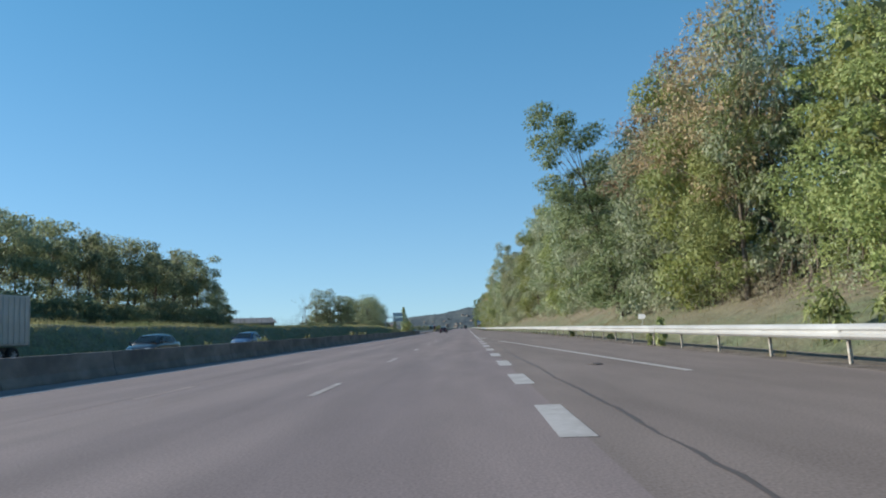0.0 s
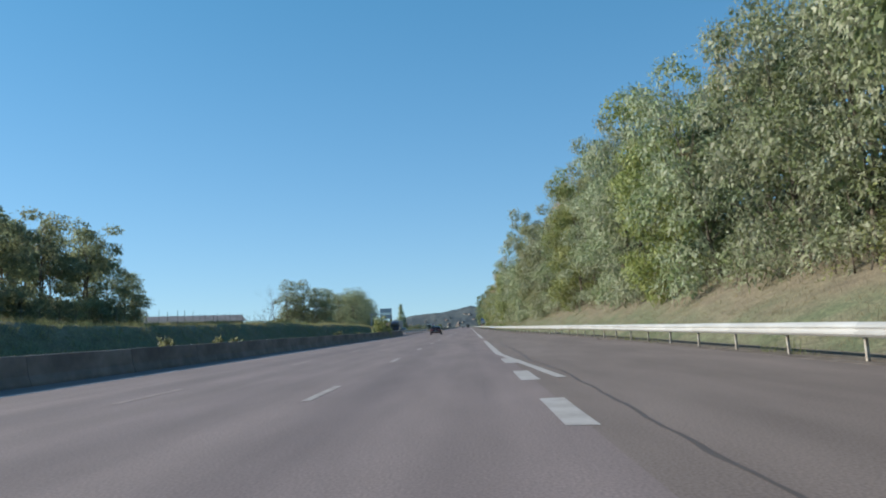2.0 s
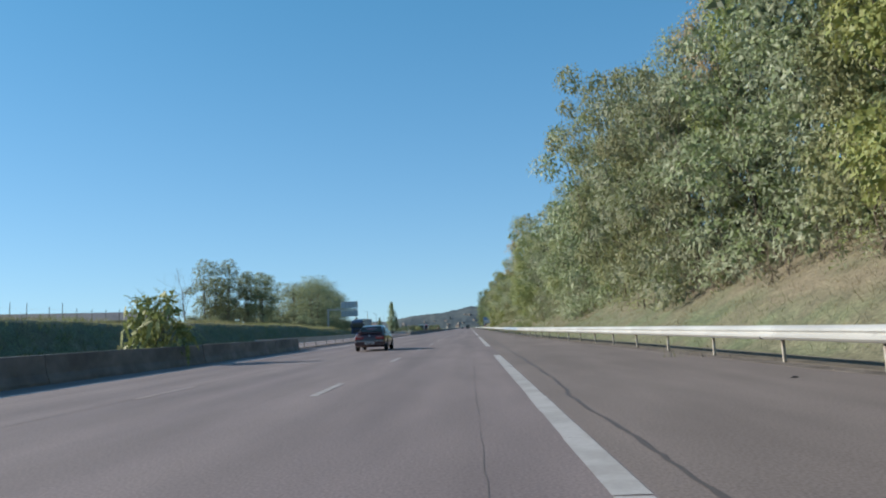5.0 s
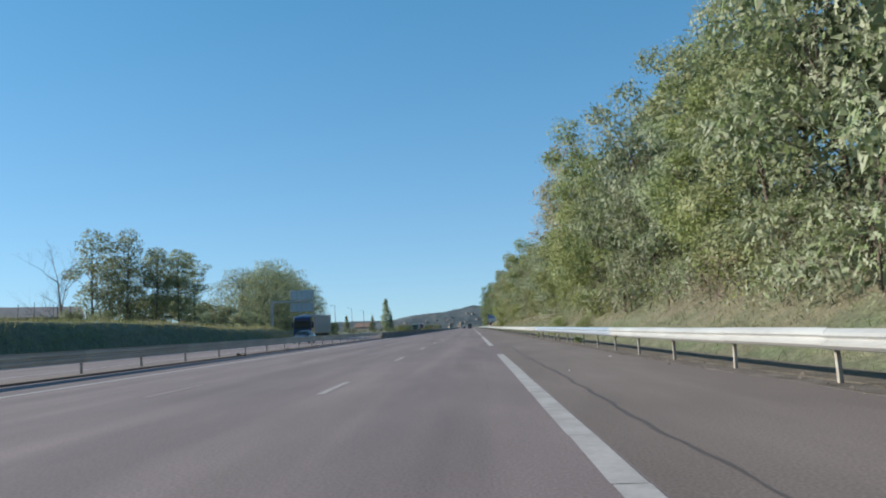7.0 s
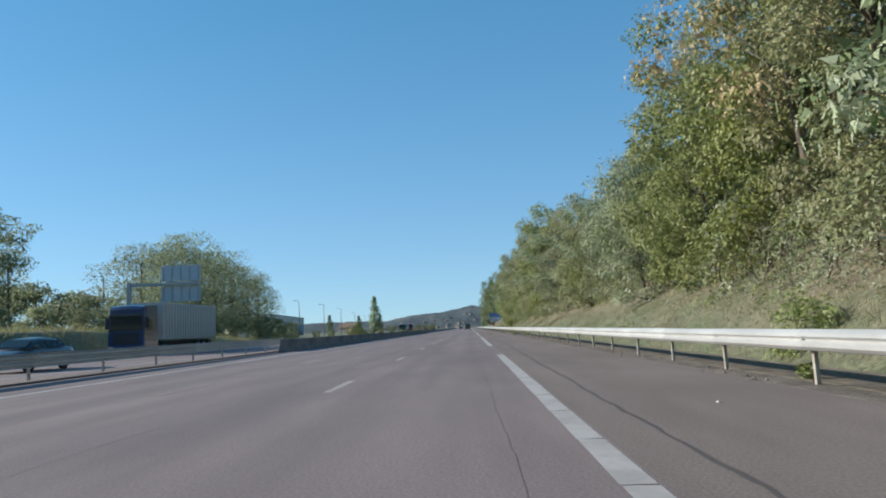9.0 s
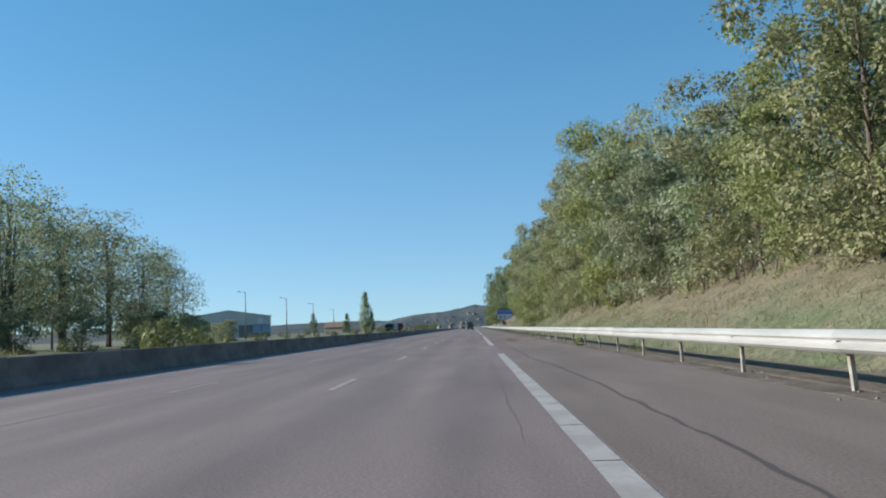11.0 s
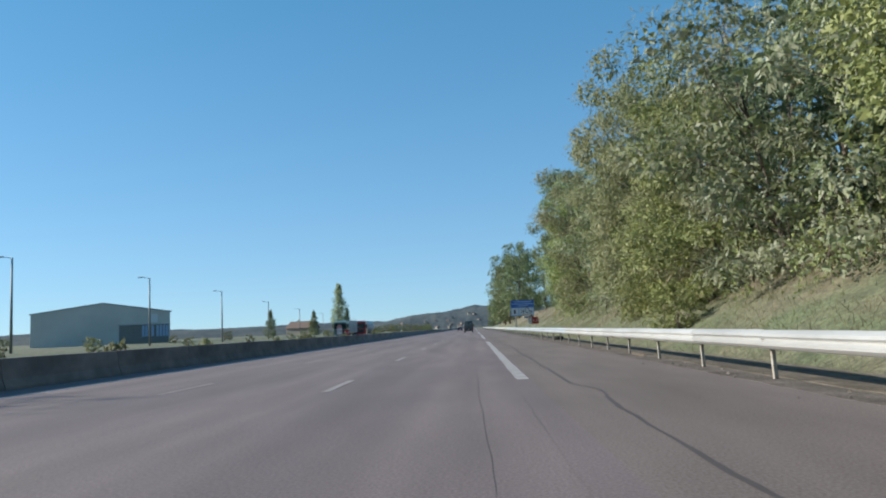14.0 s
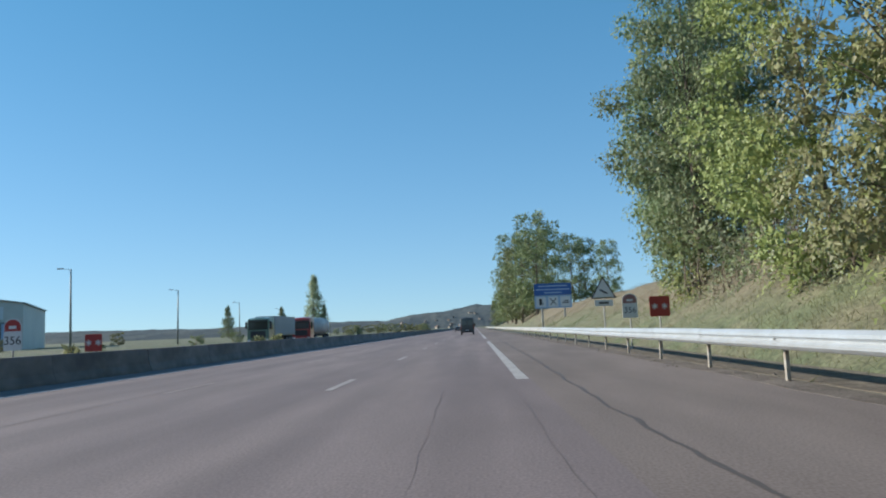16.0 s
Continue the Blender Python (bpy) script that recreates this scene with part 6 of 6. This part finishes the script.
def car(label, mat, x, y, turn=0, L=4.5, W=1.74, Ht=1.42, deck=0.95, group=""):
    """A five-door fastback; forward is +y."""
    c = thing("car", label, "car", pose(x, y, 0, 0, 0, turn), group)
    h, w = L / 2, W / 2

    def sect(y, zb, zt, wide, crown=0.03):
        return (y, [(wide * 0.90, zb), (wide * 0.98, zb + 0.10), (wide, zb + (zt - zb) * 0.45), (wide * 0.985, zb + (zt - zb) * 0.78), (wide * 0.93, zt - 0.015), (wide * 0.5, zt + crown), (0.0001, zt + crown * 1.3)])

    rows = [sect(-h, 0.34, 0.62, w * 0.86), sect(-h + 0.04, 0.28, 0.84, w * 0.93), sect(-h + 0.16, 0.24, deck - 0.01, w * 0.97), sect(-h + 0.5, 0.22, deck, w), sect(-0.9, 0.2, 0.93, w), sect(0.2, 0.2, 0.92, w), sect(0.95, 0.2, 0.91, w), sect(1.5, 0.22, 0.84, w * 0.985), sect(h - 0.25, 0.24, 0.72, w * 0.93), sect(h - 0.06, 0.28, 0.62, w * 0.86), sect(h, 0.34, 0.52, w * 0.76)]
    body = part("body", loft(rows), mat, c, smooth=True)

    def cab(y, zr, wr, wb=0.94):
        return (y, [(w * wb, 0.86), (w * (wb - 0.015), 0.93), (w * wr * 1.04, zr - 0.10), (w * wr * 0.95, zr - 0.03), (w * wr * 0.5, zr), (0.0001, zr + 0.012)])

    g = [cab(-h + 0.42, deck + 0.02, 0.80, 0.86), cab(-1.45, Ht - 0.19, 0.72), cab(-1.1, Ht - 0.085, 0.715), cab(-0.7, Ht - 0.02, 0.705), cab(-0.3, Ht, 0.70), cab(0.25, Ht - 0.03, 0.69), cab(0.5, Ht - 0.10, 0.69), cab(1.38, 0.93, 0.80, 0.90)]
    part("roof", loft(g), mat, c, smooth=True)

    def pane(name, pts, push):
        bm = bmesh.new()
        vs = [bm.verts.new(Vector(p) + Vector(push)) for p in pts]
        f = bm.faces.new(vs)
        bmesh.ops.solidify(bm, geom=[f], thickness=0.006)
        return part(name, bm, GLASS, c)

    r = w * 0.70
    pane("rear_window", [(-w * 0.74, -h + 0.52, deck + 0.06), (w * 0.74, -h + 0.52, deck + 0.06), (r * 0.88, -1.20, Ht - 0.115), (-r * 0.88, -1.20, Ht - 0.115)], (0, -0.03, 0.045))
    pane("windscreen", [(-w * 0.78, 1.28, 0.97), (w * 0.78, 1.28, 0.97), (r * 0.88, 0.52, Ht - 0.11), (-r * 0.88, 0.52, Ht - 0.11)], (0, 0.02, 0.03))
    for s in (-1, 1):
        for name, y0, y1, t0, t1 in (("front_side_window", 0.12, 1.10, 0.10, 0.45), ("rear_side_window", -0.95, 0.02, -0.85, 0.02)):
            pane(name, [(s * w * 0.935, y0, 0.945), (s * w * 0.935, y1, 0.945), (s * r * 1.05, t1, Ht - 0.125), (s * r * 1.05, t0, Ht - 0.125)], (s * 0.012, 0, 0))
        pane("quarter_window", [(s * w * 0.93, -1.0, 0.95), (s * w * 0.90, -1.5, 0.98), (s * r * 1.03, -1.22, Ht - 0.16), (s * r * 1.04, -0.93, Ht - 0.13)], (s * 0.014, 0, 0))
        part("mirror", box(s * w * 0.98 if s > 0 else s * w * 0.98 - 0.17, s * w * 0.98 + 0.17 if s > 0 else s * w * 0.98, 0.92, 1.02, 0.93, 1.06, 0.03), mat, c)
        lamp = part("tail_lamp", box(s * w * 0.40 if s > 0 else -w * 0.90, w * 0.90 if s > 0 else -w * 0.40, -h - 0.012, -h + 0.14, 0.66, 0.80, 0.025), LAMP_RED, c)
        part("reversing_lamp", box(s * w * 0.46 if s > 0 else -w * 0.80, w * 0.80 if s > 0 else -w * 0.46, -h - 0.02, -h + 0.05, 0.765, 0.798, 0.008), LAMP_DULL, lamp)
        part("headlamp", box(s * w * 0.42 if s > 0 else -w * 0.80, w * 0.80 if s > 0 else -w * 0.42, h - 0.20, h - 0.02, 0.53, 0.66, 0.03), LAMP_CLEAR, c)
        for yy in (0.42, -0.52):
            part("door_handle", box(s * w - 0.02, s * w + 0.02, yy - 0.09, yy + 0.09, 0.76, 0.79, 0.006), PLASTIC, c)
        part("side_moulding", box(s * w - 0.012, s * w + 0.012, -1.0, 0.95, 0.48, 0.53, 0.005), PLASTIC, c)
        for yy in (-h + 0.95, h - 0.88):
            part("wheel_arch", tube([(s * (w - 0.03), yy, 0.34), (s * (w + 0.004), yy, 0.34)], [0.375, 0.37], 24), PLASTIC, c)
            wheel(c, s * (w - 0.07), yy, 0.315, 0.19)
    part("rear_bumper", box(-w * 0.93, w * 0.93, -h - 0.04, -h + 0.15, 0.30, 0.56, 0.05), mat, c)
    part("bumper_trim", box(-w * 0.92, w * 0.92, -h - 0.055, -h + 0.02, 0.53, 0.56, 0.006), CHROME, c)
    p = part("number_plate", box(-0.26, 0.26, -h - 0.058, -h - 0.03, 0.39, 0.50, 0.004), SIGN_WHITE, c)
    part("plate_bar", box(-0.21, 0.21, -h - 0.062, -h - 0.056, 0.42, 0.47), SIGN_INK, p)
    part("spoiler", box(-w * 0.80, w * 0.80, -h + 0.06, -h + 0.26, deck + 0.02, deck + 0.06, 0.015), mat, c)
    part("badge", box(-0.04, 0.04, -h - 0.02, -h + 0.1, 0.80, 0.88, 0.012), CHROME, c)
    return c


def van(x, y):
    """A tall dark van with a boxy rear."""
    v = thing("van", "tall dark van with a square rear and twin rear doors", "van", pose(x, y, 0))
    w = 0.98
    rows = [(-2.5, [(w * 0.97, 0.38), (w, 0.7), (w, 1.3), (w * 0.95, 2.0), (w * 0.86, 2.36), (0.3, 2.44), (0.0001, 2.45)]), (-2.42, [(w, 0.32), (w * 1.01, 0.7), (w * 1.01, 1.3), (w * 0.97, 2.05), (w * 0.88, 2.42), (0.3, 2.5), (0.0001, 2.51)]),
            (1.0, [(w, 0.32), (w * 1.01, 0.7), (w * 1.01, 1.3), (w * 0.97, 2.05), (w * 0.88, 2.40), (0.3, 2.48), (0.0001, 2.49)]), (1.5, [(w, 0.32), (w * 1.01, 0.7), (w, 1.25), (w * 0.93, 1.85), (w * 0.84, 2.15), (0.3, 2.2), (0.0001, 2.2)]),
            (2.0, [(w * 0.99, 0.34), (w, 0.7), (w * 0.96, 1.1), (w * 0.9, 1.2), (w * 0.8, 1.28), (0.3, 1.32), (0.0001, 1.32)]), (2.6, [(w * 0.85, 0.4), (w * 0.88, 0.6), (w * 0.85, 0.9), (w * 0.8, 0.95), (w * 0.7, 1.0), (0.3, 1.02), (0.0001, 1.02)])]
    part("body", loft(rows), VAN_DARK, v, smooth=True)
    for s in (-1, 1):
        d = part("rear_door", box(s * 0.02 if s > 0 else -0.88, 0.88 if s > 0 else -0.02, -2.56, -2.48, 0.55, 2.28, 0.03), VAN_DARK, v)
        part("window", box(s * 0.12 if s > 0 else -0.78, 0.78 if s > 0 else -0.12, -2.585, -2.55, 1.35, 2.1, 0.02), GLASS, d)
        part("tail_lamp", box(s * 0.90 if s > 0 else -0.985, 0.985 if s > 0 else -0.90, -2.54, -2.42, 0.8, 1.35, 0.015), LAMP_RED, v)
        part("mirror", box(s * 1.0 if s > 0 else -1.22, 1.22 if s > 0 else -1.0, 1.45, 1.55, 1.3, 1.65, 0.03), CAR_WHITE if s < 0 else PLASTIC, v)
        for yy in (-1.6, 1.75):
            wheel(v, s * 0.88, yy, 0.35, 0.22)
    part("bumper", box(-0.95, 0.95, -2.62, -2.45, 0.38, 0.56, 0.03), PLASTIC, v)
    p = part("number_plate", box(-0.26, 0.26, -2.60, -2.57, 0.62, 0.73, 0.004), SIGN_WHITE, v)
    part("plate_bar", box(-0.21, 0.21, -2.606, -2.598, 0.65, 0.70), SIGN_INK, p)
    return v


def lorry(label, mat, x, y, box_from, box_to, height=3.75, cab_h=3.5, kind="container", turn=180, box_mat=None):
    """A forward-control lorry; forward is +y, the cab's front at y = 0."""
    t = thing("lorry", label, "lorry", pose(x, y, 0, 0, 0, turn))
    w = 1.25
    rows = [(0.0, [(w * 0.96, 0.42), (w * 0.97, 1.0), (w * 0.96, 1.7), (w * 0.93, 2.6), (w * 0.85, cab_h - 0.35), (w * 0.4, cab_h - 0.28), (0.0001, cab_h - 0.26)]), (-0.12, [(w, 0.40), (w, 1.0), (w, 1.7), (w * 0.98, 2.6), (w * 0.92, cab_h - 0.15), (w * 0.4, cab_h - 0.08), (0.0001, cab_h - 0.06)]),
            (-0.5, [(w, 0.42), (w, 1.0), (w, 1.7), (w, 2.6), (w * 0.96, cab_h - 0.06), (w * 0.4, cab_h), (0.0001, cab_h)]), (-2.15, [(w, 0.5), (w, 1.0), (w, 1.7), (w, 2.6), (w * 0.96, cab_h), (w * 0.4, cab_h + 0.08), (0.0001, cab_h + 0.08)])]
    part("cab", loft(rows), mat, t, smooth=False)
    part("windscreen", box(-1.1, 1.1, -0.06, 0.03, 1.75, 2.65, 0.02), GLASS, t)
    part("grille", box(-0.85, 0.85, -0.04, 0.035, 0.85, 1.6, 0.02), PLASTIC, t)
    part("bumper", box(-1.22, 1.22, -0.2, 0.08, 0.36, 0.78, 0.04), mat, t)
    part("sun_visor", box(-1.12, 1.12, 0.0, 0.16, 2.68, 2.84, 0.02), PLASTIC, t)
    for s in (-1, 1):
        part("headlamp", box(s * 0.82 if s > 0 else -1.16, 1.16 if s > 0 else -0.82, 0.06, 0.10, 0.46, 0.68, 0.01), LAMP_CLEAR, t)
        part("mirror", box(s * 1.28 if s > 0 else -1.5, 1.5 if s > 0 else -1.28, -0.25, -0.12, 1.9, 2.65, 0.03), PLASTIC, t)
        part("side_window", box(s * 1.24 if s > 0 else -1.262, 1.262 if s > 0 else -1.24, -1.3, -0.35, 1.75, 2.5, 0.008), GLASS, t)
        for yy in (-1.0, -3.6, box_to + 1.4, box_to + 2.7, box_to + 4.0):
            wheel(t, s * 1.08, yy, 0.5, 0.3)
    part("chassis", box(-0.45, 0.45, box_to + 0.1, -1.2, 0.7, 1.0, 0.02), PLASTIC, t)
    bm_ = box_mat or BOX_WHITE
    if kind == "tank":
        b = part("tank", tube([(0, box_from, 2.2), (0, box_from - 0.3, 2.2), (0, box_to + 0.3, 2.2), (0, box_to, 2.2)], [0.8, 1.2, 1.2, 0.8], 24), bm_, t, smooth=True)
    else:
        b = part("container", box(-1.2, 1.2, box_to, box_from, 1.1, height, 0.02), bm_, t)
        n = int((box_from - box_to) / 0.52)
        rib = box(-0.05, 0.05, -0.13, 0.13, 1.2, height - 0.1, 0.02)
        me = bpy.data.meshes.new("rib")
        rib.to_mesh(me)
        rib.free()
        me.materials.append(bm_)
        for k in range(n):
            for s in (-1, 1):
                r = new("rib", me)
                r.parent = b
                r.location = (s * 1.215, box_to + 0.3 + 0.52 * k, 0)
        part("rear_frame", box(-1.24, 1.24, box_to - 0.05, box_to + 0.02, 1.05, height + 0.03, 0.02), bm_, b)
    return t


car("dark red fastback car with silver wheels and a pale number plate", CAR_RED, -5.55, 172.6)
van(-1.12, 526.0)
lorry("blue lorry carrying a ribbed off-white container", TRUCK_BLUE, -23.3, 282.4, -3.2, -14.0)
car("dark grey saloon car on the opposite carriageway", CAR_GREY, -18.9, 264.2, 180, 4.4, 1.75, 1.4)
lorry("pale green and white lorry on the opposite carriageway", TRUCK_GREEN, -24.3, 497.0, -3.0, -12.0, 3.3, 3.1)
lorry("red lorry with a rounded white tank trailer", TRUCK_RED, -23.2, 513.0, -3.0, -13.5, 3.5, 3.3, "tank")
lorry("white box lorry on the opposite carriageway", CAR_WHITE, -26.9, 27.0, -3.0, -15.5, 3.95, 3.6, "box")
car("silver-grey hatchback on the opposite carriageway", CAR_GREY, -18.5, 43.0, 180, 4.2, 1.72, 1.45)
car("blue estate car on the opposite carriageway", CAR_BLUE, -18.8, 62.5, 180, 4.4, 1.74, 1.46)
car("dark car far ahead on the carriageway", CAR_GREY, -4.9, 628.0, 0, 4.3, 1.74, 1.43)


def old_tyre(x, y):
    """A worn tyre lying flat at the foot of the guard rail."""
    t = thing("tyre", "old black tyre lying flat behind the guard rail", "tyre", pose(x, y, 0.02, 3, -4, 30) @ Matrix.Scale(1.12, 4))
    bm = bmesh.new()
    n, prof = 26, [(0.19, 0.03), (0.27, 0.0), (0.315, 0.03), (0.32, 0.09), (0.315, 0.16), (0.27, 0.19), (0.19, 0.16), (0.205, 0.09)]
    rings = [[bm.verts.new((q * math.cos(2 * math.pi * k / n), q * math.sin(2 * math.pi * k / n), h)) for q, h in prof] for k in range(n)]
    for k in range(n):
        for i in range(len(prof)):
            bm.faces.new((rings[k][i], rings[(k + 1) % n][i], rings[(k + 1) % n][(i + 1) % len(prof)], rings[k][(i + 1) % len(prof)]))
    bmesh.ops.recalc_face_normals(bm, faces=bm.faces)
    part("casing", bm, RUBBER, t, smooth=True)


old_tyre(5.86, 415.35)
